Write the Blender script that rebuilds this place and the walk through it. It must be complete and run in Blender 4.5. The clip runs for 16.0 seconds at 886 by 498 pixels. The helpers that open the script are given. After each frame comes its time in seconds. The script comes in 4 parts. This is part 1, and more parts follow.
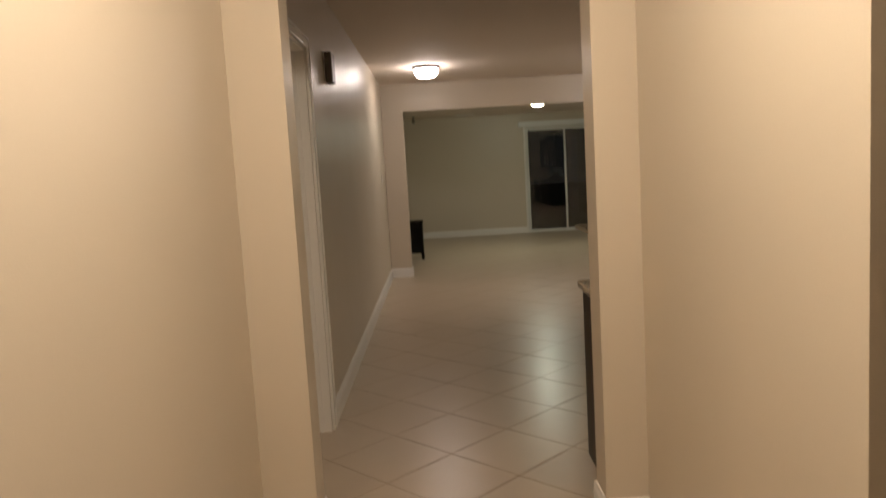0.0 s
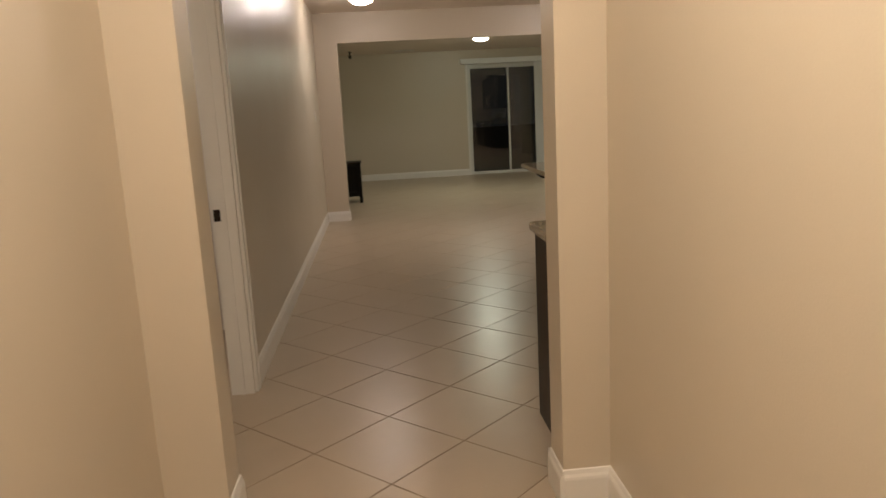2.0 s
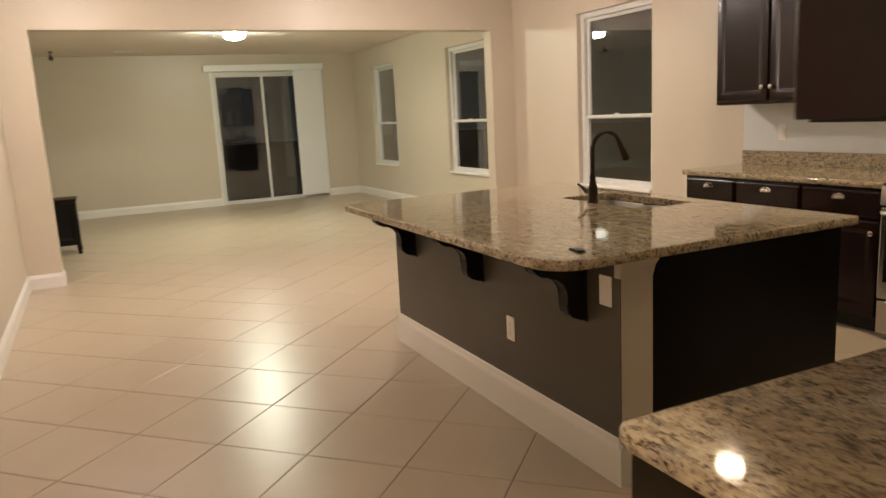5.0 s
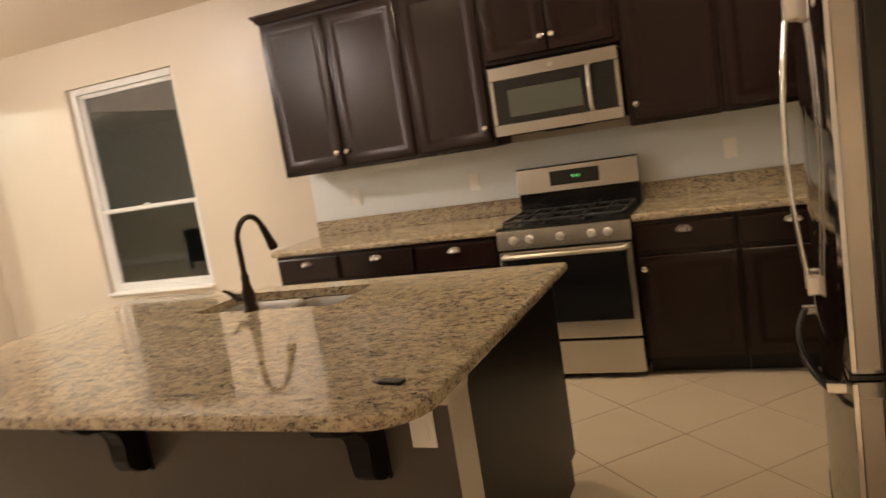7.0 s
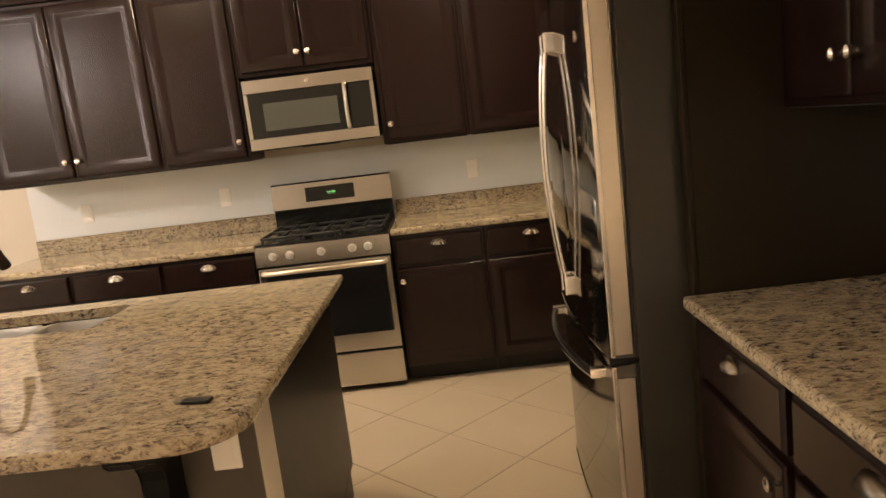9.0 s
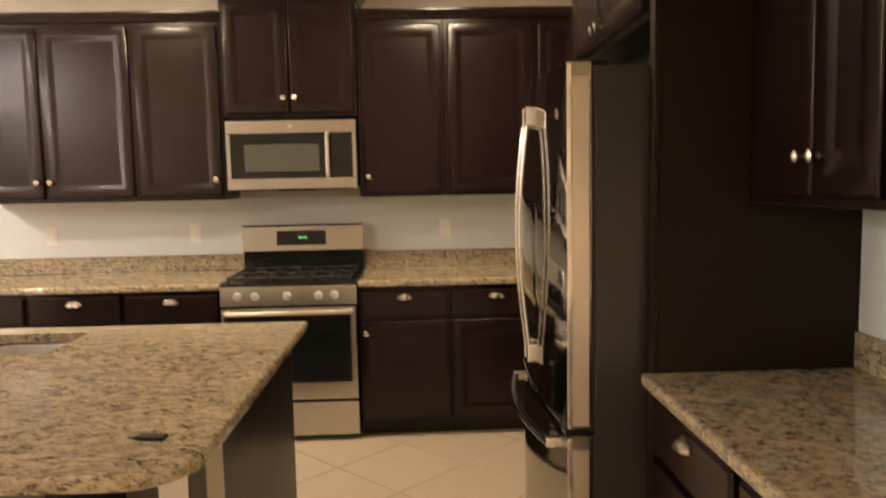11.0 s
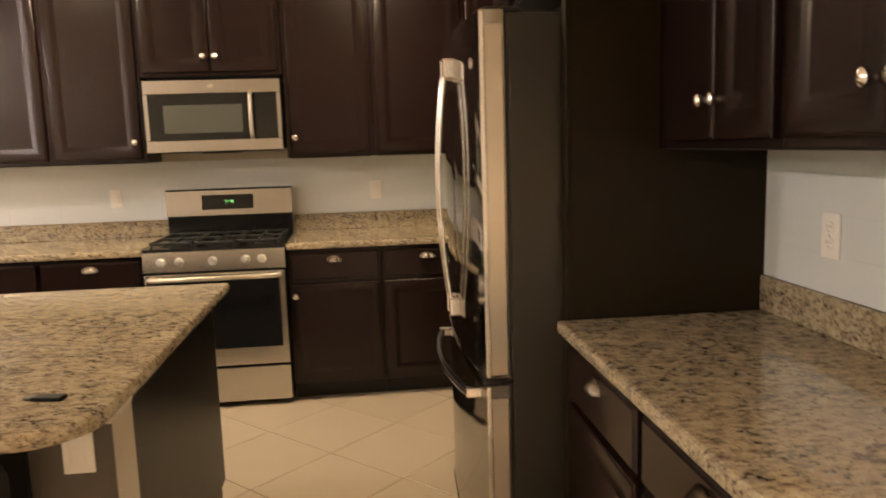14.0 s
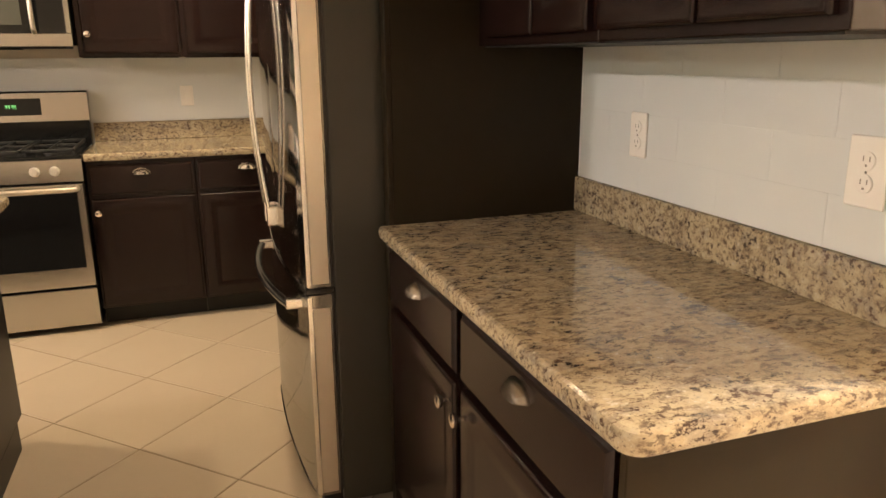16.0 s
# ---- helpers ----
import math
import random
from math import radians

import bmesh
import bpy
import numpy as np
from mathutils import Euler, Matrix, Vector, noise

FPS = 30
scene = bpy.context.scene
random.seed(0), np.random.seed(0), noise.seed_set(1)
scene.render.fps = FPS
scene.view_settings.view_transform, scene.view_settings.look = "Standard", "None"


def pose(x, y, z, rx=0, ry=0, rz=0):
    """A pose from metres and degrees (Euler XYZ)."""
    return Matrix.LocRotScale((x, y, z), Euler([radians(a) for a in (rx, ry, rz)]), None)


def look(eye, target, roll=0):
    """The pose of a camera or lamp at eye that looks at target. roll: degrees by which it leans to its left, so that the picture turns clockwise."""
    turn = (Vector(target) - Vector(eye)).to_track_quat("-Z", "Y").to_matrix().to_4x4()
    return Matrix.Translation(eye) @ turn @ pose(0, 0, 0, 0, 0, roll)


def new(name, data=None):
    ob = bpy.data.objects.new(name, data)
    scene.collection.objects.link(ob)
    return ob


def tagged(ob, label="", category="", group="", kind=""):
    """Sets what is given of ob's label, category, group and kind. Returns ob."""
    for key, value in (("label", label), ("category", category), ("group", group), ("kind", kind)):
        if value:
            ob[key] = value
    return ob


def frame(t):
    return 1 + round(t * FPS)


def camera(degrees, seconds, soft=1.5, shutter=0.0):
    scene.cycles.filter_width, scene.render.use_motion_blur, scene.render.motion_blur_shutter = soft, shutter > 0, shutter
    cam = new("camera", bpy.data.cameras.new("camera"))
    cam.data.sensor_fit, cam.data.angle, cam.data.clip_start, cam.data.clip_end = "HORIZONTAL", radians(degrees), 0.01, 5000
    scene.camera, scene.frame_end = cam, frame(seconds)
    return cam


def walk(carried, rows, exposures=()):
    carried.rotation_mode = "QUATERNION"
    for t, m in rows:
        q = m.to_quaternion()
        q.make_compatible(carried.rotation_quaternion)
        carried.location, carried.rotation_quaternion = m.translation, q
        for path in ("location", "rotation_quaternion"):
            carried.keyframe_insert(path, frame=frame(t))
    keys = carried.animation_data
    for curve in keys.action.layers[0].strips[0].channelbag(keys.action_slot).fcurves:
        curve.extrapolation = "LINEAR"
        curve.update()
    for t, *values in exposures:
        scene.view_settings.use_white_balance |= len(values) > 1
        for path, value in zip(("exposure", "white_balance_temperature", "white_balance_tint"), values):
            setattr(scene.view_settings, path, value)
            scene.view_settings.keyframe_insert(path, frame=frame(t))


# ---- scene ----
cam = camera(62.5, 16.0, shutter=0.4)
PATH = [
    (0, (-4.649, -5.029, 1.508), (-4.638, -3.041, 1.293), -3.3),
    (0.5, (-4.695, -5.047, 1.508), (-4.699, -3.047, 1.472), -3.4),
    (1, (-4.614, -5.004, 1.497), (-4.675, -3.011, 1.335), -1.7),
    (1.5, (-4.604, -4.826, 1.462), (-4.593, -2.85, 1.156), -2.7),
    (2, (-4.611, -4.566, 1.426), (-4.451, -2.608, 1.052), -3.0),
    (2.5, (-4.6, -4.222, 1.417), (-4.379, -2.277, 1.01), -1.8),
    (3, (-4.632, -3.886, 1.452), (-4.393, -1.936, 1.078), -1.1),
    (3.2, (-4.648, -3.727, 1.474), (-4.378, -1.776, 1.131), -1.0),
    (5.3, (-4.674, -2.056, 1.418), (-3.748, -0.319, 1.063), -3.3),
    (5.5, (-4.664, -1.923, 1.415), (-3.672, -0.22, 1.076), -3.5),
    (6, (-4.633, -1.625, 1.424), (-3.297, -0.173, 1.096), -4.9),
    (6.2, (-4.603, -1.511, 1.451), (-3.122, -0.209, 1.118), -5.9),
    (6.5, (-4.627, -1.266, 1.428), (-2.964, -0.2, 1.108), -6.1),
    (7, (-4.631, -0.961, 1.466), (-2.809, -0.187, 1.175), -9.1),
    (7.5, (-4.635, -0.781, 1.462), (-2.694, -0.391, 1.176), -9.8),
    (8, (-4.641, -0.741, 1.443), (-2.674, -0.505, 1.17), -9.7),
    (8.5, (-4.682, -0.752, 1.466), (-2.712, -0.618, 1.149), -8.6),
    (8.7, (-4.689, -0.764, 1.464), (-2.719, -0.672, 1.132), -8.0),
    (10.8, (-4.713, -0.757, 1.46), (-2.733, -0.86, 1.203), -1.5),
    (11, (-4.729, -0.746, 1.475), (-2.739, -0.806, 1.284), -1.1),
    (11.5, (-4.753, -0.743, 1.521), (-2.754, -0.74, 1.464), -0.7),
    (12, (-4.749, -0.753, 1.536), (-2.749, -0.738, 1.532), -0.5),
    (12.5, (-4.74, -0.751, 1.528), (-2.74, -0.757, 1.517), -0.7),
    (13, (-4.727, -0.768, 1.516), (-2.729, -0.813, 1.444), -0.9),
    (13.5, (-4.728, -0.79, 1.457), (-2.738, -0.9, 1.291), -1.2),
    (14, (-4.722, -0.827, 1.425), (-2.752, -1.036, 1.144), -1.8),
    (14.5, (-4.711, -0.874, 1.401), (-2.787, -1.262, 1.018), -2.6),
    (15, (-4.677, -0.891, 1.374), (-2.801, -1.421, 0.927), -1.7),
    (15.5, (-4.676, -0.891, 1.358), (-2.837, -1.502, 0.864), -0.9),
    (16, (-4.652, -0.88, 1.37), (-2.825, -1.516, 0.861), -0.4),
]
EXPOSURES = [(0.0, -2.0), (0.5, -2.24), (1.0, -2.07), (1.5, -1.95), (3.2, -1.38), (5.3, -0.42), (6.5, -0.18), (8.0, -0.02), (8.4, -0.08), (8.7, 0.28), (10.8, 0.45), (12.5, 0.45), (13.5, 0.4), (14.5, 0.63), (16.0, 0.74)]
walk(cam, [(t, look(eye, target, roll)) for t, eye, target, roll in PATH],
     exposures=EXPOSURES)


# ---- light ----
world = bpy.data.worlds.new("night")
scene.world = world
world.use_nodes = True
world.node_tree.nodes["Background"].inputs["Color"].default_value = (0.36, 0.40, 0.38, 1)
world.node_tree.nodes["Background"].inputs["Strength"].default_value = 0.05
LAMP_COLOUR = (1.0, 0.86, 0.78, 1)
CORRIDOR_COLOUR = (1.0, 0.83, 0.655, 1)
CAN_COLOUR = (1.0, 0.78, 0.51, 1)
POWER = {"dining": 100.0, "dining_side": 136.0, "living": 195.0, "kitchen": 27.0, "corridor": 290.0, "laundry": 48.0}
LIVING_COLOUR = (0.97, 1.0, 0.80, 1)


# ---- materials ----
def material(name, colour, rough=0.5, metal=0.0):
    m = bpy.data.materials.new(name)
    m.use_nodes = True
    b = m.node_tree.nodes["Principled BSDF"]
    b.inputs["Base Color"].default_value = (*colour, 1)
    b.inputs["Roughness"].default_value = rough
    b.inputs["Metallic"].default_value = metal
    return m, m.node_tree, b


def add(nt, kind, **values):
    n = nt.nodes.new(kind)
    for k, v in values.items():
        n.inputs[k].default_value = v
    return n


def coords(nt, scale=(1, 1, 1)):
    tc = nt.nodes.new("ShaderNodeTexCoord")
    mp = nt.nodes.new("ShaderNodeMapping")
    mp.inputs["Scale"].default_value = scale
    nt.links.new(tc.outputs["Object"], mp.inputs["Vector"])
    return mp.outputs["Vector"]


def noise_tex(nt, vec, scale, detail=4.0, rough=0.55):
    n = nt.nodes.new("ShaderNodeTexNoise")
    n.inputs["Scale"].default_value = scale
    n.inputs["Detail"].default_value = detail
    n.inputs["Roughness"].default_value = rough
    nt.links.new(vec, n.inputs["Vector"])
    return n.outputs["Fac"]


def ramp(nt, fac, stops):
    r = nt.nodes.new("ShaderNodeValToRGB")
    while len(r.color_ramp.elements) < len(stops):
        r.color_ramp.elements.new(0.5)
    for e, (p, c) in zip(r.color_ramp.elements, stops):
        e.position = p
        e.color = (*c, 1)
    nt.links.new(fac, r.inputs["Fac"])
    return r.outputs["Color"]


def mix(nt, fac, a, b):
    m = nt.nodes.new("ShaderNodeMix")
    m.data_type = "RGBA"
    for s, v in ((m.inputs[0], fac), (m.inputs[6], a), (m.inputs[7], b)):
        if isinstance(v, (int, float)):
            s.default_value = v
        elif isinstance(v, tuple):
            s.default_value = (*v, 1)
        else:
            nt.links.new(v, s)
    return m.outputs[2]


def bump(nt, bsdf, height, strength, distance=0.002):
    b = nt.nodes.new("ShaderNodeBump")
    b.inputs["Strength"].default_value = strength
    b.inputs["Distance"].default_value = distance
    nt.links.new(height, b.inputs["Height"])
    nt.links.new(b.outputs["Normal"], bsdf.inputs["Normal"])


def scaled(colour, f):
    return tuple(c * f for c in colour)


def mottled(name, colour, rough=0.5, metal=0.0, spread=0.06, big=1.2, small=60.0, relief=0.15, rough_spread=0.08, dist=0.0015, gloss=0.5):
    """A surface whose colour and gloss vary at two scales, with a fine relief."""
    m, nt, b = material(name, colour, rough, metal)
    b.inputs["Specular IOR Level"].default_value = gloss
    v = coords(nt)
    a = noise_tex(nt, v, big, 3)
    f = noise_tex(nt, v, small, 3)
    c1 = ramp(nt, a, ((0.3, scaled(colour, 1 - spread)), (0.7, scaled(colour, 1 + spread * 0.6))))
    c2 = mix(nt, 0.25, c1, ramp(nt, f, ((0.3, scaled(colour, 1 - spread)), (0.7, scaled(colour, 1 + spread)))))
    nt.links.new(c2, b.inputs["Base Color"])
    mr = add(nt, "ShaderNodeMapRange")
    mr.inputs[1].default_value, mr.inputs[2].default_value = 0.3, 0.7
    mr.inputs[3].default_value, mr.inputs[4].default_value = max(0.03, rough - rough_spread), rough + rough_spread
    nt.links.new(a, mr.inputs[0])
    nt.links.new(mr.outputs[0], b.inputs["Roughness"])
    if relief:
        bump(nt, b, f, relief, dist)
    return m


def granite_material():
    """Beige granite with fine brown, grey and black grains drawn out one way."""
    m, nt, b = material("granite", (0.5, 0.4, 0.28), 0.05)
    b.inputs["IOR"].default_value = 1.62
    v = coords(nt, (1.0, 0.55, 1.0))
    cloud = noise_tex(nt, v, 7, 5, 0.62)
    drift = noise_tex(nt, v, 19, 4, 0.6)
    patch = noise_tex(nt, v, 40, 7, 0.76)
    grain = noise_tex(nt, v, 88, 6, 0.72)
    fine = noise_tex(nt, v, 210, 3, 0.6)
    base = ramp(nt, patch, ((0.34, (0.095, 0.066, 0.047)), (0.42, (0.25, 0.19, 0.123)), (0.49, (0.41, 0.325, 0.205)), (0.59, (0.53, 0.44, 0.285)), (0.72, (0.36, 0.305, 0.235))))
    tone = ramp(nt, cloud, ((0.36, (0.27, 0.21, 0.145)), (0.64, (0.50, 0.425, 0.30))))
    c = mix(nt, 0.24, base, tone)
    grey = ramp(nt, drift, ((0.53, (0, 0, 0)), (0.63, (0.6, 0.6, 0.6))))
    c = mix(nt, grey, c, ramp(nt, grain, ((0.38, (0.17, 0.135, 0.11)), (0.60, (0.35, 0.31, 0.245)))))
    held = nt.nodes.new("ShaderNodeMath")
    held.operation = "MULTIPLY"
    nt.links.new(ramp(nt, grain, ((0.425, (1, 1, 1)), (0.46, (0, 0, 0)))), held.inputs[0])
    nt.links.new(ramp(nt, drift, ((0.38, (0.55, 0.55, 0.55)), (0.56, (1, 1, 1)))), held.inputs[1])
    c = mix(nt, held.outputs[0], c, ramp(nt, cloud, ((0.40, (0.050, 0.035, 0.030)), (0.62, (0.13, 0.080, 0.055)))))
    lt = ramp(nt, grain, ((0.59, (0, 0, 0)), (0.67, (1, 1, 1))))
    c = mix(nt, lt, c, (0.55, 0.485, 0.38))
    sp = ramp(nt, fine, ((0.32, (1, 1, 1)), (0.37, (0, 0, 0))))
    c = mix(nt, sp, c, (0.085, 0.06, 0.048))
    nt.links.new(c, b.inputs["Base Color"])
    bump(nt, b, patch, 0.015, 0.001)
    return m


def tile_material(name, light, dark, rough, coat=0.0):
    """Glazed ceramic: a different tone for every tile, cloudy within."""
    m, nt, b = material(name, light, rough)
    v = coords(nt)
    info = nt.nodes.new("ShaderNodeObjectInfo")
    off = nt.nodes.new("ShaderNodeVectorMath")
    off.operation = "ADD"
    nt.links.new(v, off.inputs[0])
    nt.links.new(info.outputs["Location"], off.inputs[1])
    cloud = noise_tex(nt, off.outputs["Vector"], 4.0, 5, 0.6)
    fine = noise_tex(nt, off.outputs["Vector"], 55, 3)
    c = ramp(nt, cloud, ((0.32, dark), (0.68, light)))
    geo = nt.nodes.new("ShaderNodeNewGeometry")
    tone = nt.nodes.new("ShaderNodeMath")
    tone.operation = "ADD"
    nt.links.new(info.outputs["Random"], tone.inputs[0])
    nt.links.new(geo.outputs["Random Per Island"], tone.inputs[1])
    fr = nt.nodes.new("ShaderNodeMath")
    fr.operation = "FRACT"
    nt.links.new(tone.outputs[0], fr.inputs[0])
    c = mix(nt, 0.35, c, ramp(nt, fr.outputs[0], ((0.0, dark), (1.0, light))))
    nt.links.new(c, b.inputs["Base Color"])
    rr = add(nt, "ShaderNodeMapRange")
    rr.inputs[1].default_value, rr.inputs[2].default_value = 0.3, 0.7
    rr.inputs[3].default_value, rr.inputs[4].default_value = rough * 0.94, rough * 1.08
    nt.links.new(cloud, rr.inputs[0])
    nt.links.new(rr.outputs[0], b.inputs["Roughness"])
    bump(nt, b, cloud, 0.04, 0.002)
    b.inputs["Coat Weight"].default_value = coat
    return m


def brushed_material(name, colour, rough, stretch, relief=0.05):
    m, nt, b = material(name, colour, rough, 1.0)
    v = coords(nt, stretch)
    a = noise_tex(nt, v, 90, 2)
    s = noise_tex(nt, coords(nt), 2.2, 3)
    c = mix(nt, 0.5, ramp(nt, a, ((0.3, scaled(colour, 0.88)), (0.7, colour))), ramp(nt, s, ((0.3, scaled(colour, 0.85)), (0.7, colour))))
    nt.links.new(c, b.inputs["Base Color"])
    bump(nt, b, a, relief, 0.0005)
    return m


def glass_material():
    m, nt, b = material("glass", (1, 1, 1), 0.0)
    b.inputs["Transmission Weight"].default_value = 1.0
    b.inputs["IOR"].default_value = 1.5
    return m


def glow(name, colour, strength):
    m, nt, b = material(name, (0.85, 0.83, 0.78), 0.3)
    b.inputs["Emission Color"].default_value = colour
    b.inputs["Emission Strength"].default_value = strength
    return m


WALL = mottled("wall_paint", (0.60, 0.53, 0.425), 0.40, spread=0.03, big=0.8, small=140, relief=0.25)
CEIL = mottled("ceiling_paint", (0.80, 0.72, 0.64), 0.8, spread=0.03, big=0.7, small=45, relief=0.5, dist=0.004)
TRIM = mottled("white_trim_paint", (0.80, 0.775, 0.73), 0.36, rough_spread=0.04, spread=0.03, small=25, relief=0.05)
DARK_PAINT = mottled("dark_brown_wall_paint", (0.075, 0.062, 0.047), 0.42, spread=0.08, small=140, relief=0.25)
ESPRESSO = mottled("espresso_wood", (0.0125, 0.0054, 0.0045), 0.245, gloss=0.33, spread=0.18, big=2.0, small=45, relief=0, rough_spread=0.015)
PANEL = mottled("espresso_panel", (0.0205, 0.0140, 0.0066), 0.42, gloss=0.15, spread=0.15, big=2.0, small=30, relief=0.03, rough_spread=0.03)
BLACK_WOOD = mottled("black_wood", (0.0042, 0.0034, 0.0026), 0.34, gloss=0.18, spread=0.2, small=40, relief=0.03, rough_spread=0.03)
KICK = mottled("toe_kick_dark", (0.010, 0.008, 0.007), 0.6, spread=0.2)
GRANITE = granite_material()
FLOOR_TILE = tile_material("floor_tile", (0.49, 0.405, 0.305), (0.455, 0.37, 0.272), 0.31, 0.0)
GROUT = mottled("grout", (0.20, 0.15, 0.105), 0.85, spread=0.25, big=3, small=90, relief=0.4)
SPLASH_TILE = tile_material("backsplash_tile", (0.71, 0.735, 0.735), (0.70, 0.725, 0.725), 0.2, 0.1)
SPLASH_GROUT = mottled("backsplash_grout", (0.70, 0.725, 0.725), 0.7, spread=0.04)
STEEL = brushed_material("stainless_steel", (0.33, 0.32, 0.30), 0.075, (4, 4, 0.05), 0.002)
STEEL_H = brushed_material("stainless_steel_horizontal", (0.63, 0.605, 0.565), 0.24, (30, 30, 1))
STEEL_EDGE = brushed_material("stainless_edge", (0.72, 0.66, 0.58), 0.34, (1, 30, 1))
CHROME = mottled("polished_nickel", (0.86, 0.83, 0.78), 0.15, 1.0, spread=0.05, relief=0)
BRONZE = mottled("oil_rubbed_bronze", (0.035, 0.022, 0.016), 0.38, 0.7, spread=0.3, small=50, relief=0.04)
FRIDGE_SIDE = mottled("dark_grey_enamel", (0.036, 0.033, 0.024), 0.42, spread=0.06, small=220, relief=0.25)
BLACK_GLASS = mottled("black_glass", (0.010, 0.010, 0.010), 0.06, spread=0.1, relief=0)
SCREEN_MESH = mottled("microwave_window", (0.075, 0.078, 0.066), 0.14, spread=0.06, small=300, relief=0)
CAST_IRON = mottled("cast_iron", (0.012, 0.012, 0.012), 0.55, spread=0.3, small=120, relief=0.3)
ENAMEL = mottled("black_enamel", (0.010, 0.010, 0.010), 0.16, spread=0.2, relief=0)
PLASTIC = mottled("white_plastic", (0.86, 0.83, 0.78), 0.38, spread=0.02, relief=0)
OUTLET_SLOT = mottled("outlet_slot_shade", (0.30, 0.27, 0.23), 0.6, spread=0.1, relief=0)
SLOT = mottled("dark_slot", (0.03, 0.028, 0.025), 0.5, spread=0.1, relief=0)
VINYL = mottled("white_vinyl", (0.70, 0.70, 0.67), 0.38, spread=0.03, small=40, relief=0.03)
BLIND = mottled("white_blind_vinyl", (0.82, 0.83, 0.82), 0.45, spread=0.03, small=60, relief=0.1)
GLASS = glass_material()
GREEN = glow("green_digits", (0.05, 1.0, 0.15, 1), 0.9)
SATIN = mottled("satin_silver", (0.86, 0.84, 0.80), 0.32, 0.9, spread=0.04, relief=0)
SINK_STEEL = brushed_material("sink_steel", (0.50, 0.485, 0.455), 0.46, (6, 1, 6), 0.02)
CHIME = mottled("grey_brown_plastic", (0.10, 0.085, 0.07), 0.45, spread=0.08)
FLAP = mottled("blue_grey_flap", (0.26, 0.29, 0.29), 0.15, spread=0.1, relief=0)
NIGHT_GROUND = mottled("night_ground", (0.03, 0.035, 0.03), 0.9, spread=0.3)


# ---- building helpers ----
def part(name, bm, mat, parent=None, label="", smooth=False, at=None):
    me = bpy.data.meshes.new(name)
    bmesh.ops.recalc_face_normals(bm, faces=bm.faces)
    if smooth:
        for f in bm.faces:
            f.smooth = True
    bm.to_mesh(me)
    bm.free()
    me.materials.append(mat)
    if smooth:
        me.set_sharp_from_angle(angle=radians(40))
    ob = new(name, me)
    if at is not None:
        ob.matrix_basis = at
    if parent is not None:
        ob.parent = parent
    if label:
        ob["label"] = label
    return ob


def thing(name, at, label, category, group="", kind=""):
    ob = new(name)
    ob.matrix_basis = at
    ob.empty_display_size = 0.1
    return tagged(ob, label, category, group, kind)


def box(bm, x0, x1, y0, y1, z0, z1, bevel=0.0, seg=2):
    r = bmesh.ops.create_cube(bm, size=1.0)
    vs = r["verts"]
    for v in vs:
        v.co = Vector(((x0 + x1) / 2 + v.co.x * (x1 - x0), (y0 + y1) / 2 + v.co.y * (y1 - y0), (z0 + z1) / 2 + v.co.z * (z1 - z0)))
    if bevel:
        es = {e for v in vs for e in v.link_edges}
        bmesh.ops.bevel(bm, geom=list(es), offset=bevel, segments=seg, affect="EDGES", profile=0.5)
    return bm


def boxes(*args, bevel=0.0, seg=2):
    bm = bmesh.new()
    for a in args:
        box(bm, *a, bevel=bevel, seg=seg)
    return bm


def lathe(profile, n=24, axis="z"):
    """A turned shape: (radius, height) pairs."""
    bm = bmesh.new()
    rings = []
    for r, h in profile:
        ring = []
        for i in range(n):
            a = 2 * math.pi * i / n
            p = (r * math.cos(a), r * math.sin(a), h)
            if axis == "y":
                p = (p[0], p[2], p[1])
            elif axis == "x":
                p = (p[2], p[0], p[1])
            ring.append(bm.verts.new(p))
        rings.append(ring)
    for a, b in zip(rings, rings[1:]):
        for i in range(n):
            bm.faces.new((a[i], a[(i + 1) % n], b[(i + 1) % n], b[i]))
    bm.faces.new(rings[0])
    bm.faces.new(rings[-1])
    return bm


def tube(points, radius, n=12, close=True):
    """A round bar along points; radius may be one number or one for each point."""
    bm = bmesh.new()
    pts = [Vector(p) for p in points]
    rad = radius if isinstance(radius, (list, tuple)) else [radius] * len(pts)
    rings = []
    up = Vector((0.31, 0.17, 0.93)).normalized()
    for i, p in enumerate(pts):
        d = (pts[min(i + 1, len(pts) - 1)] - pts[max(i - 1, 0)]).normalized()
        u = d.cross(up).normalized()
        w = d.cross(u).normalized()
        rings.append([bm.verts.new(p + rad[i] * (math.cos(2 * math.pi * k / n) * u + math.sin(2 * math.pi * k / n) * w)) for k in range(n)])
    for a, b in zip(rings, rings[1:]):
        for i in range(n):
            bm.faces.new((a[i], a[(i + 1) % n], b[(i + 1) % n], b[i]))
    if close:
        bm.faces.new(rings[0])
        bm.faces.new(rings[-1])
    return bm


def arc_points(centre, r, a0, a1, n, plane="xz"):
    out = []
    for i in range(n + 1):
        a = radians(a0 + (a1 - a0) * i / n)
        c, s = r * math.cos(a), r * math.sin(a)
        if plane == "xz":
            out.append((centre[0] + c, centre[1], centre[2] + s))
        elif plane == "yz":
            out.append((centre[0], centre[1] + c, centre[2] + s))
        else:
            out.append((centre[0] + c, centre[1] + s, centre[2]))
    return out


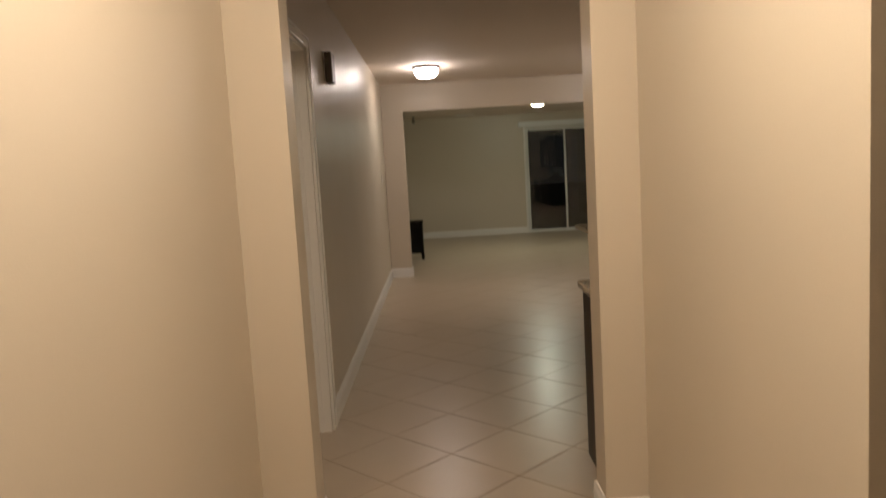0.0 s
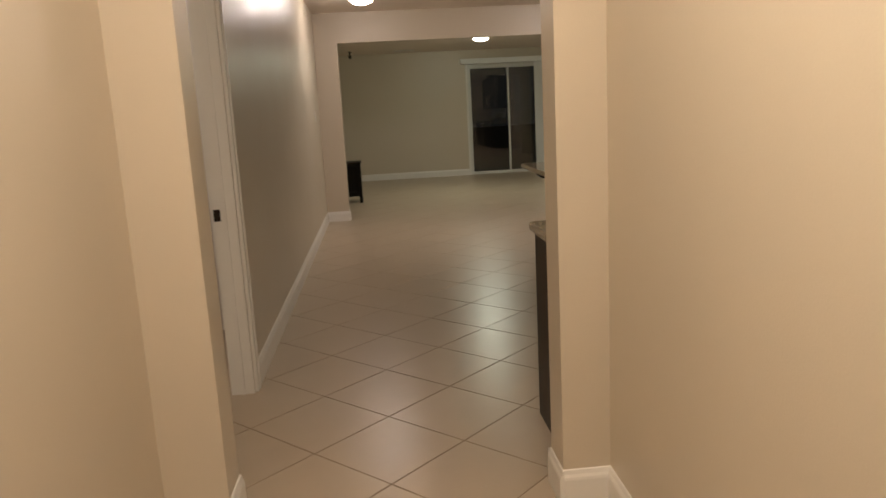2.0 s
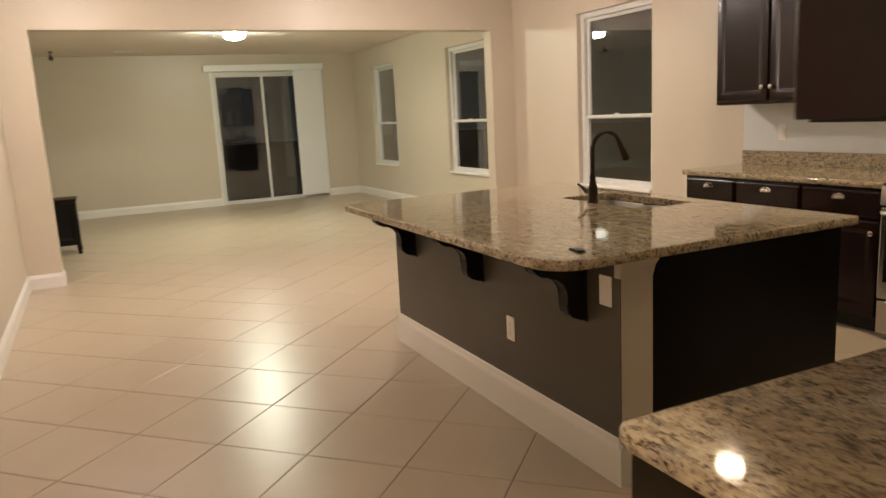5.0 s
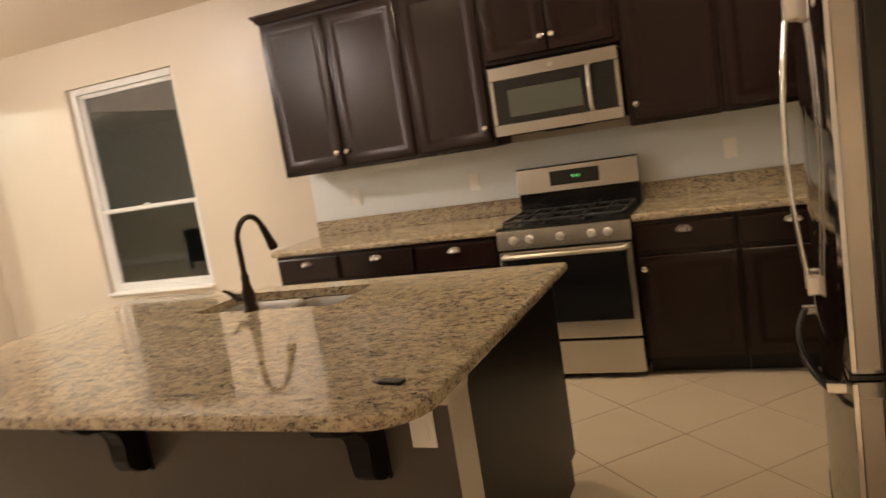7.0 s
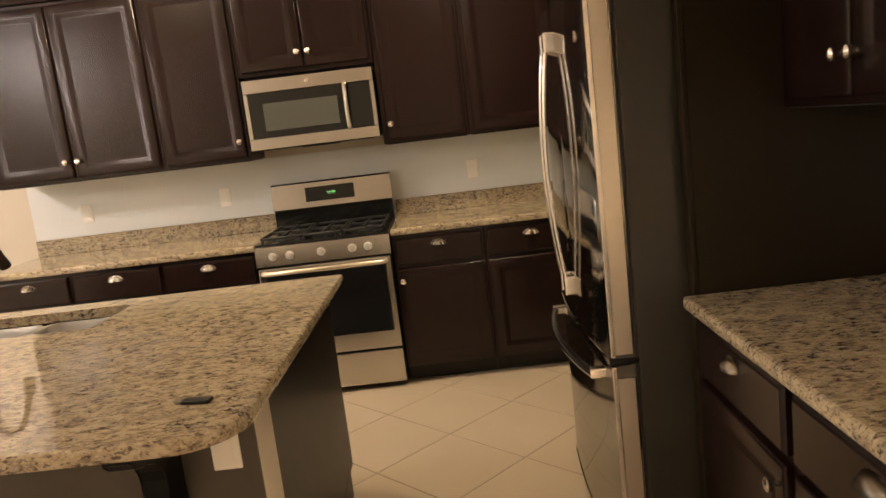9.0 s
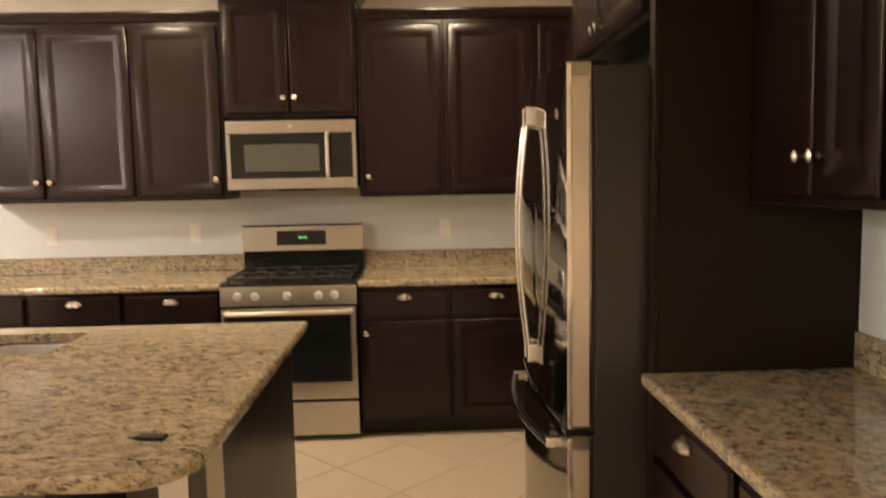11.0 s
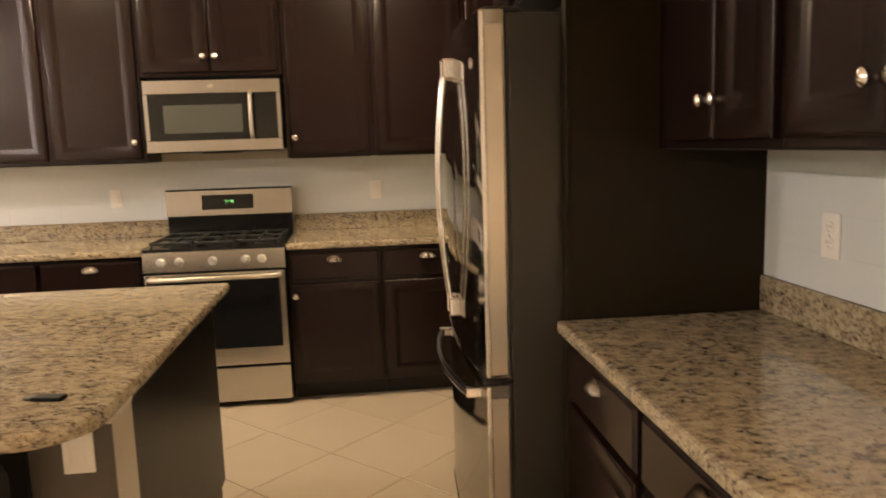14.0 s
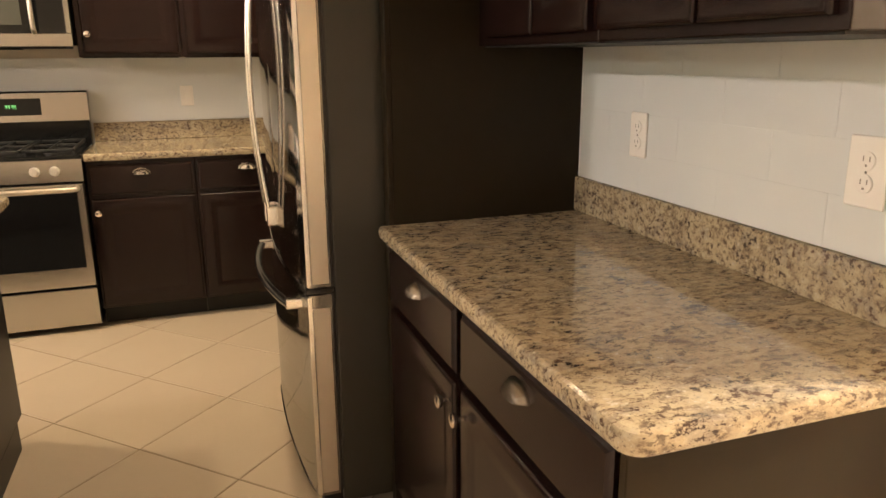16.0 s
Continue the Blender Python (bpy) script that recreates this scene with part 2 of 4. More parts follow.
def extrude_profile(profile, length, axis="x"):
    """A prism of an outline in two axes, run along the third."""
    bm = bmesh.new()
    ends = []
    for t in (0.0, length):
        if axis == "x":
            ends.append([bm.verts.new((t, a, b)) for a, b in profile])
        elif axis == "y":
            ends.append([bm.verts.new((a, t, b)) for a, b in profile])
        else:
            ends.append([bm.verts.new((a, b, t)) for a, b in profile])
    n = len(profile)
    for i in range(n):
        bm.faces.new((ends[0][i], ends[0][(i + 1) % n], ends[1][(i + 1) % n], ends[1][i]))
    bm.faces.new(ends[0])
    bm.faces.new(ends[1])
    return bm


def rounded_outline(x0, x1, y0, y1, radii, n=8):
    """A rectangle's outline, anticlockwise from (x0, y0), with its own radius at each corner."""
    out = []
    for (cx, cy, sx, sy, a), r in zip(((x0, y0, 1, 1, 180), (x1, y0, -1, 1, 270), (x1, y1, -1, -1, 0), (x0, y1, 1, -1, 90)), radii):
        for i in range(n + 1):
            t = radians(a + 90 * i / n)
            out.append((cx + sx * r + r * math.cos(t), cy + sy * r + r * math.sin(t)))
    return out


def slab(outline, z0, z1, ease=0.006, hole=None):
    """A worktop: an outline with eased edges, and maybe a hole through it."""
    bm = bmesh.new()

    def inset(d):
        res = []
        n = len(outline)
        for i, p in enumerate(outline):
            a, b = Vector(outline[i - 1]), Vector(outline[(i + 1) % n])
            t = (b - a).normalized()
            res.append((p[0] - t.y * d, p[1] + t.x * d))
        return res

    levels = []
    for d, z in ((ease, z0), (ease * 0.3, z0 + ease * 0.3), (0, z0 + ease), (0, z1 - ease), (ease * 0.3, z1 - ease * 0.3), (ease, z1)):
        levels.append([bm.verts.new((x, y, z)) for x, y in inset(d)])
    n = len(outline)
    for a, b in zip(levels, levels[1:]):
        for i in range(n):
            bm.faces.new((a[i], a[(i + 1) % n], b[(i + 1) % n], b[i]))
    if hole is None:
        bm.faces.new(levels[0])
        bm.faces.new(levels[-1])
    else:
        lo = [bm.verts.new((x, y, z0)) for x, y in hole]
        hi = [bm.verts.new((x, y, z1)) for x, y in hole]
        m = len(hole)
        for i in range(m):
            bm.faces.new((lo[i], lo[(i + 1) % m], hi[(i + 1) % m], hi[i]))
        bm.edges.ensure_lookup_table()
        for outer, inner in ((levels[0], lo), (levels[-1], hi)):
            es = [bm.edges.get((v, outer[(i + 1) % n])) for i, v in enumerate(outer)]
            es += [bm.edges.get((v, inner[(i + 1) % m])) for i, v in enumerate(inner)]
            bmesh.ops.triangle_fill(bm, edges=es, use_beauty=True)
    return bm


def panel_door(w, h, t=0.02, stile=0.052, slope=0.024, deep=0.0065):
    """A framed cabinet door with a sunk panel; x to the right, z up, its front at y = -t."""
    bm = bmesh.new()

    def ring(d, y):
        return [bm.verts.new((x, y, z)) for x, z in ((d, d), (w - d, d), (w - d, h - d), (d, h - d))]

    m = stile
    rs = [ring(d, y) for d, y in ((0, 0), (0, -t + 0.007), (0.002, -t + 0.0035), (0.006, -t + 0.0012), (0.012, -t), (m - 0.004, -t), (m + 0.001, -t + 0.0012),
                                  (m + slope * 0.4, -t + deep * 0.40), (m + slope * 0.8, -t + deep * 0.85), (m + slope, -t + deep), (m + slope + 0.008, -t + deep))]
    for a, b in zip(rs, rs[1:]):
        for i in range(4):
            bm.faces.new((a[i], a[(i + 1) % 4], b[(i + 1) % 4], b[i]))
    bm.faces.new(rs[0])
    bm.faces.new(rs[-1])
    return bm


def slab_front(w, h, t=0.02, bead=0.010):
    """A drawer front with a moulded edge."""
    bm = bmesh.new()

    def ring(d, y):
        return [bm.verts.new((x, y, z)) for x, z in ((d, d), (w - d, d), (w - d, h - d), (d, h - d))]

    rs = [ring(0, 0), ring(0, -t * 0.55), ring(bead * 0.6, -t * 0.75), ring(bead, -t), ring(bead + 0.004, -t)]
    for a, b in zip(rs, rs[1:]):
        for i in range(4):
            bm.faces.new((a[i], a[(i + 1) % 4], b[(i + 1) % 4], b[i]))
    bm.faces.new(rs[0])
    bm.faces.new(rs[-1])
    return bm


def shared_knob():
    return lathe(((0.004, 0.0), (0.0065, -0.002), (0.0055, -0.008), (0.006, -0.013), (0.013, -0.017), (0.0165, -0.022), (0.0155, -0.028), (0.009, -0.032), (0.001, -0.033)), 20, "y")


def shared_cup():
    """A half-shell cup pull, open below."""
    bm = bmesh.new()
    nu, nv = 14, 7
    rows = []
    for j in range(nv + 1):
        b = radians(90 * j / nv)
        row = []
        for i in range(nu + 1):
            a = radians(180 * i / nu)
            x = 0.040 * math.cos(a) * (1 - 0.15 * math.sin(b))
            z = 0.028 * math.sin(a) * math.cos(b) - 0.012
            y = -0.003 - 0.024 * math.sin(b) * (0.35 + 0.65 * math.sin(a))
            row.append(bm.verts.new((x, y, z)))
        rows.append(row)
    for a, b in zip(rows, rows[1:]):
        for i in range(nu):
            bm.faces.new((a[i], a[i + 1], b[i + 1], b[i]))
    fl = [bm.verts.new((0.046 * math.cos(radians(180 * i / nu)), -0.0015, 0.033 * math.sin(radians(180 * i / nu)) - 0.012)) for i in range(nu + 1)]
    for i in range(nu):
        bm.faces.new((fl[i], fl[i + 1], rows[0][i + 1], rows[0][i]))
    bmesh.ops.solidify(bm, geom=list(bm.faces), thickness=0.0015)
    return bm


def mesh_of(name, bm, mat, smooth=True):
    me = bpy.data.meshes.new(name)
    bmesh.ops.recalc_face_normals(bm, faces=bm.faces)
    for f in bm.faces:
        f.smooth = smooth
    bm.to_mesh(me)
    bm.free()
    me.materials.append(mat)
    if smooth:
        me.set_sharp_from_angle(angle=radians(45))
    return me


KNOB = mesh_of("knob", shared_knob(), CHROME)
CUP = mesh_of("cup_pull", shared_cup(), CHROME)


def fitting(name, mesh, parent, x, y, z, label):
    ob = new(name, mesh)
    ob.matrix_basis = pose(x, y, z)
    ob.parent = parent
    ob["label"] = label
    return ob


# ---- plan ----
WEST = -5.345      # hall and dining wall
SOUTH = -2.0       # wall behind the side counter
SOUTH_FRONT = -2.18
BEAM = 5.43
FAR = 11.29
CEILING = 2.74
LIVING_CEILING = 2.64
HEADER = 2.36
OPEN_L, OPEN_R = -5.203, -4.024


def wall_part(name, label, *bs, mat=WALL):
    return tagged(part(name, boxes(*bs), mat), label, "wall", kind="structure")


def structure():
    t = 0.15
    # east wall with three windows
    wins = [(3.03, 4.16, 0.60, 2.36), (6.10, 7.27, 0.58, 2.33), (9.25, 10.31, 0.58, 2.31)]
    bs = []
    y = SOUTH - 0.12
    for a, b, z0, z1 in wins:
        bs += [(0, t, y, a, -0.02, 2.80), (0, t, a, b, -0.02, z0), (0, t, a, b, z1, 2.80)]
        y = b
    bs.append((0, t, y, FAR + t, -0.02, 2.80))
    wall_part("wall_east", "cream painted plaster wall with three night windows", *bs)
    # far wall with the sliding door
    wall_part("wall_north", "cream painted far wall around the sliding door",
              (-6.4, -2.60, FAR, FAR + t, -0.02, 2.80), (-0.66, 0, FAR, FAR + t, -0.02, 2.80), (-2.60, -0.66, FAR, FAR + t, 2.34, 2.80))
    # beam wall between dining and living
    wall_part("wall_beam", "cream painted wall with a wide cased opening",
              (WEST, -5.05, BEAM, BEAM + 0.17, -0.02, 2.80), (-0.30, 0, BEAM, BEAM + 0.17, -0.02, 2.80), (-5.05, -0.30, BEAM, BEAM + 0.17, 2.355, 2.80))
    # west wall with the laundry door
    wall_part("wall_west", "cream painted hall wall beside the laundry door",
              (WEST - 0.12, WEST, -0.80, BEAM + 0.17, -0.02, 2.80), (WEST - 0.12, WEST, SOUTH, -1.62, -0.02, 2.80), (WEST - 0.12, WEST, -1.62, -0.80, 2.24, 2.80))
    wall_part("wall_living_west", "cream painted living room wall", (-6.4, -6.25, BEAM + 0.17, FAR, -0.02, 2.80), (-6.25, WEST - 0.12, BEAM + 0.05, BEAM + 0.17, -0.02, 2.80))
    # wall with the opening the walk goes through
    wall_part("wall_south", "cream painted wall with an untrimmed opening",
              (-5.57, OPEN_L, SOUTH_FRONT, SOUTH, -0.02, 2.80), (OPEN_R, 0.0, SOUTH_FRONT, SOUTH, -0.02, 2.80), (OPEN_L, OPEN_R, SOUTH_FRONT, SOUTH, HEADER, 2.80))
    # corridor
    wall_part("wall_corridor_west", "cream painted corridor wall", (-5.57, -5.42, -7.2, SOUTH_FRONT, -0.02, 2.80))
    wall_part("wall_corridor_east", "cream painted corridor wall ending at a side opening", (-3.85, -3.70, -3.69, SOUTH_FRONT, -0.02, 2.80), (-3.85, -3.70, -7.2, -4.55, -0.02, 2.80), (-3.85, -3.70, -4.55, -3.69, 2.10, 2.80))
    wall_part("wall_corridor_end", "cream painted end wall of the corridor", (-5.57, -2.3, -7.35, -7.2, -0.02, 2.80))
    wall_part("wall_side_room", "cream painted wall of a side room", (-2.45, -2.3, -7.2, SOUTH_FRONT, -0.02, 2.80))
    # laundry
    wall_part("wall_laundry", "white painted laundry room walls", (-7.2, -7.05, -2.4, 0.6, -0.02, 2.80), (-7.05, WEST - 0.12, 0.45, 0.6, -0.02, 2.80), (-7.05, -5.57, -2.4, -2.25, -0.02, 2.80), mat=TRIM)
    c = boxes((WEST - 0.12, 0.15, SOUTH_FRONT, BEAM + 0.17, CEILING, CEILING + 0.1), (-5.57, -2.3, -7.35, SOUTH_FRONT, CEILING, CEILING + 0.1), (-7.2, WEST - 0.12, -2.4, 0.6, 2.6, 2.7))
    tagged(part("ceiling", c, CEIL), "off-white textured plaster ceiling of kitchen and hall", "ceiling", kind="structure")
    c = boxes((-6.4, 0.15, BEAM + 0.17, FAR + 0.15, LIVING_CEILING, LIVING_CEILING + 0.1))
    tagged(part("ceiling_living", c, CEIL), "off-white textured plaster ceiling of the living room", "ceiling", kind="structure")
    g = boxes((-40, 40, -30, 60, -0.30, -0.22))
    tagged(part("ground", g, NIGHT_GROUND), "dark ground outside at night", "ground", kind="structure")


BB = ((0, 0), (0, 0.135), (-0.005, 0.132), (-0.009, 0.118), (-0.014, 0.108), (-0.016, 0.098), (-0.016, 0.0))


def baseboards():
    """Runs of moulded baseboard: start, end and the side on which the room lies."""
    base = thing("baseboard", pose(0, 0, 0), "white moulded baseboard along the walls", "baseboard", kind="structure")
    runs = [((WEST, -0.738), (WEST, BEAM)), ((WEST, BEAM), (-5.05, BEAM)), ((-5.05, BEAM), (-5.05, BEAM + 0.17)),
            ((-0.30, BEAM + 0.17), (-0.30, BEAM)), ((-0.30, BEAM), (0, BEAM)), ((0, BEAM), (0, 1.96)),
            ((-6.25, FAR), (-2.62, FAR)), ((-0.64, FAR), (0, FAR)), ((0, FAR), (0, BEAM + 0.17)),
            ((OPEN_L, SOUTH_FRONT), (OPEN_L, SOUTH)), ((-5.42, SOUTH_FRONT), (OPEN_L, SOUTH_FRONT)), ((-5.42, -7.2), (-5.42, SOUTH_FRONT)),
            ((OPEN_R, SOUTH), (OPEN_R, SOUTH_FRONT)), ((OPEN_R, SOUTH_FRONT), (-3.85, SOUTH_FRONT)), ((-3.85, SOUTH_FRONT), (-3.85, -3.69)), ((-6.25, BEAM + 0.17), (-6.25, FAR)),
            ((OPEN_L, SOUTH), (WEST, SOUTH)), ((-3.93, SOUTH), (OPEN_R, SOUTH))]
    for a, b in runs:
        a, b = Vector(a), Vector(b)
        d = b - a
        bm = extrude_profile([(-o, z) for o, z in BB], d.length + 0.012, "x")
        m = Matrix.Translation((a.x, a.y, 0)) @ Matrix.Rotation(math.atan2(d.y, d.x), 4, "Z") @ Matrix.Scale(-1, 4, (0, 1, 0))
        bmesh.ops.transform(bm, matrix=m, verts=bm.verts)
        part("board", bm, TRIM, base)
    return base


def window(name, y0, y1, z0, z1, rail, label):
    """A double-hung vinyl window in the east wall, with its sill."""
    w = thing(name, pose(0.05, (y0 + y1) / 2, z0), label, "window", kind="structure")
    h, half = z1 - z0, (y1 - y0) / 2
    f = 0.055
    part("frame", boxes((0, 0.08, -half, -half + f, 0, h), (0, 0.08, half - f, half, 0, h), (0, 0.08, -half + f, half - f, h - f, h), (0, 0.08, -half + f, half - f, 0, f), bevel=0.004, seg=1), VINYL, w)
    r = rail - z0
    i = half - f
    for nm, a, b, x in (("lower_sash", f, r + 0.02, 0.012), ("upper_sash", r - 0.02, h - f, 0.042)):
        s = 0.032
        sash = part(nm, boxes((x, x + 0.028, -i, -i + s, a, b), (x, x + 0.028, i - s, i, a, b), (x, x + 0.028, -i + s, i - s, a, a + s), (x, x + 0.028, -i + s, i - s, b - s, b), bevel=0.003, seg=1), VINYL, w)
        pane = part("pane", boxes((x + 0.011, x + 0.014, -i + s, i - s, a + s, b - s), (x + 0.019, x + 0.022, -i + s, i - s, a + s, b - s)), GLASS, sash)
        pane.visible_shadow = False
    part("sill", boxes((-0.085, 0.0, -half, half, 0, 0.022), bevel=0.006), TRIM, w, "white sill")
    part("latch", boxes((-0.004, 0.012, -0.03, 0.03, r + 0.021, r + 0.036), bevel=0.003, seg=1), VINYL, w)
    return w


def slider():
    """The sliding glass door with its blind drawn to one side."""
    x0, x1, z1 = -2.60, -0.66, 2.34
    d = thing("sliding_door", pose((x0 + x1) / 2, FAR + 0.05, 0), "white framed sliding glass door, dark night outside", "sliding door", kind="structure")
    half = (x1 - x0) / 2
    part("frame", boxes((-half, -half + 0.035, 0, 0.1, 0, z1), (half - 0.035, half, 0, 0.1, 0, z1), (-half + 0.035, half - 0.035, 0, 0.1, z1 - 0.05, z1), (-half + 0.035, half - 0.035, 0, 0.1, 0, 0.02), bevel=0.004, seg=1), VINYL, d)
    mid = -1.715 - (x0 + x1) / 2
    for nm, a, b, y in (("sliding_panel", -half + 0.035, mid + 0.018, 0.015), ("fixed_panel", mid - 0.018, half - 0.035, 0.055)):
        s = 0.034
        pnl = part(nm, boxes((a, a + s, y, y + 0.035, 0.02, z1 - 0.05), (b - s, b, y, y + 0.035, 0.02, z1 - 0.05), (a + s, b - s, y, y + 0.035, 0.02, 0.06), (a + s, b - s, y, y + 0.035, z1 - 0.085, z1 - 0.05), bevel=0.004, seg=1), VINYL, d)
        g = part("pane", boxes((a + s, b - s, y + 0.012, y + 0.016, 0.06, z1 - 0.085), (a + s, b - s, y + 0.022, y + 0.026, 0.06, z1 - 0.085)), GLASS, pnl)
        g.visible_shadow = False
        if nm == "sliding_panel":
            part("handle", boxes((a + 0.012, a + 0.034, y - 0.03, y, 0.92, 1.16), bevel=0.006), VINYL, pnl)
    part("casing", boxes((-half - 0.045, -half, -0.065, -0.05, 0, z1 + 0.045), (-half, half, -0.065, -0.05, z1, z1 + 0.045), (half, half + 0.05, -0.065, -0.05, 0, z1), bevel=0.004, seg=1), TRIM, d)
    bl = thing("vertical_blind", pose((x0 + x1) / 2, FAR, 0), "white vertical blind gathered beside the sliding door", "blind")
    part("valance", boxes((-1.12, 1.02, -0.12, -0.015, 2.345, 2.455), bevel=0.006), BLIND, bl)
    n = 9
    for i in range(n):
        x = 0.50 + 0.46 * i / (n - 1)
        bm = bmesh.new()
        rows = []
        for k in range(5):
            u = (k / 4 - 0.5) * 0.089
            y = -0.004 * math.cos(math.pi * (k / 4 - 0.5))
            rows.append((u, y))
        pts = rows + [(u, y + 0.0015) for u, y in reversed(rows)]
        bm = extrude_profile(pts, 2.29, "z")
        bmesh.ops.transform(bm, matrix=pose(x, -0.05 - 0.004 * (i % 2), 0.06, 0, 0, 12), verts=bm.verts)
        part("slat", bm, BLIND, bl)
    return d


def hall_door():
    x = WEST
    d = thing("laundry_door", pose(x, -1.21, 0), "white panelled laundry door standing slightly ajar in its casing", "door", kind="structure")
    cas, top = 0.062, 2.24
    part("casing", boxes((0, 0.018, 0.41, 0.41 + cas, 0, top), (0, 0.018, -0.41 - cas, -0.41, 0, top), (0, 0.018, -0.41 - cas, 0.41 + cas, top, top + cas), bevel=0.005), TRIM, d)
    part("casing_bead", boxes((0.018, 0.024, 0.452, 0.468, 0, top + 0.04), (0.018, 0.024, -0.468, 0.468, top + 0.04, top + 0.056), bevel=0.002, seg=1), TRIM, d)
    jamb = part("jamb", boxes((-0.12, 0, 0.39, 0.41, 0, top), (-0.12, 0, -0.41, -0.39, 0, top), (-0.12, 0, -0.39, 0.39, top - 0.02, top), (-0.062, -0.048, 0.378, 0.39, 0, top - 0.02)), TRIM, d)
    part("strike_plate", boxes((-0.112, -0.078, 0.3875, 0.3895, 0.93, 0.99)), BRONZE, jamb, "dark bronze strike plate")
    leaf = part("leaf", panel_door(0.765, top - 0.04, 0.035, 0.11, 0.02, 0.012), TRIM, d, at=Matrix.Translation((-0.085, -0.387, 0.012)) @ Matrix.Rotation(radians(90 + 11), 4, "Z"))
    part("knob", lathe(((0.030, 0.0), (0.032, -0.004), (0.014, -0.010), (0.012, -0.03), (0.024, -0.042), (0.028, -0.055), (0.020, -0.066), (0.001, -0.069)), 24, "y"), BRONZE, leaf, "dark bronze knob", smooth=True, at=pose(0.70, -0.035, 0.94))


def pet_door():
    p = thing("pet_door", pose(-5.90, 0.45, 0.03), "white framed pet door with a blue-grey flap", "pet door")
    part("frame", boxes((-0.12, -0.085, -0.02, -0.001, 0, 0.41), (0.085, 0.12, -0.02, -0.001, 0, 0.41), (-0.085, 0.085, -0.02, -0.001, 0.375, 0.41), (-0.085, 0.085, -0.02, -0.001, 0, 0.035), bevel=0.004, seg=1), PLASTIC, p)
    part("flap", boxes((-0.084, 0.084, -0.010, -0.004, 0.036, 0.374), bevel=0.002, seg=1), FLAP, p, "blue-grey translucent flap")


def dome_lamp(at, colour, power, label, r=0.165, name="ceiling_lamp"):
    """A flush lamp: a metal pan and a glowing glass bowl."""
    lamp = thing(name, pose(*at), label, "ceiling lamp", "flush ceiling lamps")
    part("pan", lathe(((0.02, 0.0), (r, 0.0), (r, -0.012), (r * 0.93, -0.030), (r * 0.86, -0.036)), 36), BRONZE, lamp, "dark bronze rim", smooth=True)
    area = 1.6 * math.pi * r * r
    m = glow("lamp_glass", colour, power / area / 3.14)
    part("bowl", lathe(((r * 0.87, -0.032), (r * 0.86, -0.055), (r * 0.80, -0.085), (r * 0.64, -0.112), (r * 0.44, -0.128), (r * 0.22, -0.136), (0.012, -0.138)), 24), m, lamp, "white glowing glass bowl", smooth=True)
    part("finial", lathe(((0.012, -0.136), (0.012, -0.146), (0.006, -0.156), (0.001, -0.158)), 12), BRONZE, lamp, smooth=True)
    return lamp


def can_lamp(at, label):
    """A recessed downlight: a white trim ring round a glowing lens."""
    lamp = thing("recessed_light", pose(*at), label, "recessed light", "recessed ceiling lights")
    part("trim_ring", lathe(((0.078, -0.001), (0.098, -0.001), (0.097, -0.006), (0.080, -0.008), (0.077, -0.004)), 32), TRIM, lamp, smooth=True)
    m = glow("downlight_lens", CAN_COLOUR, POWER["kitchen"] / (math.pi * 0.078 ** 2) / 3.14)
    part("lens", lathe(((0.078, -0.0015), (0.074, -0.005), (0.04, -0.0065), (0.004, -0.007)), 24), m, lamp, "white glowing lens", smooth=True)


structure()
baseboards()
window("window_1", 3.03, 4.16, 0.60, 2.36, 1.31, "white vinyl double-hung kitchen window, dark outside")
window("window_2", 6.10, 7.27, 0.58, 2.33, 1.31, "white vinyl double-hung living room window, dark outside")
window("window_3", 9.25, 10.31, 0.58, 2.31, 1.31, "white vinyl double-hung window near the sliding door")
slider()
hall_door()
pet_door()
dome_lamp((-4.68, 3.85, CEILING), LAMP_COLOUR, POWER["dining"], "lit flush ceiling lamp with white glass in the dining area")
dome_lamp((-2.05, 3.72, CEILING), LAMP_COLOUR, POWER["dining_side"], "lit flush ceiling lamp with white glass near the window")
dome_lamp((-2.80, 7.75, LIVING_CEILING), LIVING_COLOUR, POWER["living"], "lit flush ceiling lamp with white glass in the living room")
can_lamp((-1.20, 0.93, CEILING), "lit recessed ceiling light above the kitchen aisle")
can_lamp((-1.31, -0.90, CEILING), "lit recessed ceiling light near the refrigerator")
dome_lamp((-4.63, -3.75, CEILING), CORRIDOR_COLOUR, POWER["corridor"], "lit flush ceiling lamp in the corridor")
# unseen lamp, added to brighten the laundry room behind the ajar door
dome_lamp((-6.3, -0.6, 2.6), LAMP_COLOUR, POWER["laundry"], "added unseen ceiling lamp that brightens the laundry room")


# ---- cabinets ----
def crown(w, depth, steps, left, right):
    """Moulding round the top of a cabinet: (how far it stands out, height) pairs."""
    bm = bmesh.new()
    rings = []
    for e, z in steps:
        x0, x1 = -e * left, w + e * right
        rings.append([bm.verts.new(p) for p in ((x0, -e, z), (x1, -e, z), (x1, depth, z), (x0, depth, z))])
    for a, b in zip(rings, rings[1:]):
        for i in range(4):
            bm.faces.new((a[i], a[(i + 1) % 4], b[(i + 1) % 4], b[i]))
    bm.faces.new(rings[0])
    bm.faces.new(rings[-1])
    return bm


def flat_faces(ob):
    """Keeps the level faces of a worktop flat beside its rounded edges."""
    for f in ob.data.polygons:
        if abs(f.normal.z) > 0.999:
            f.use_smooth = False


LOW_CROWN = ((0.004, 0.0), (0.012, 0.004), (0.018, 0.022), (0.034, 0.042), (0.038, 0.046), (0.038, 0.058))
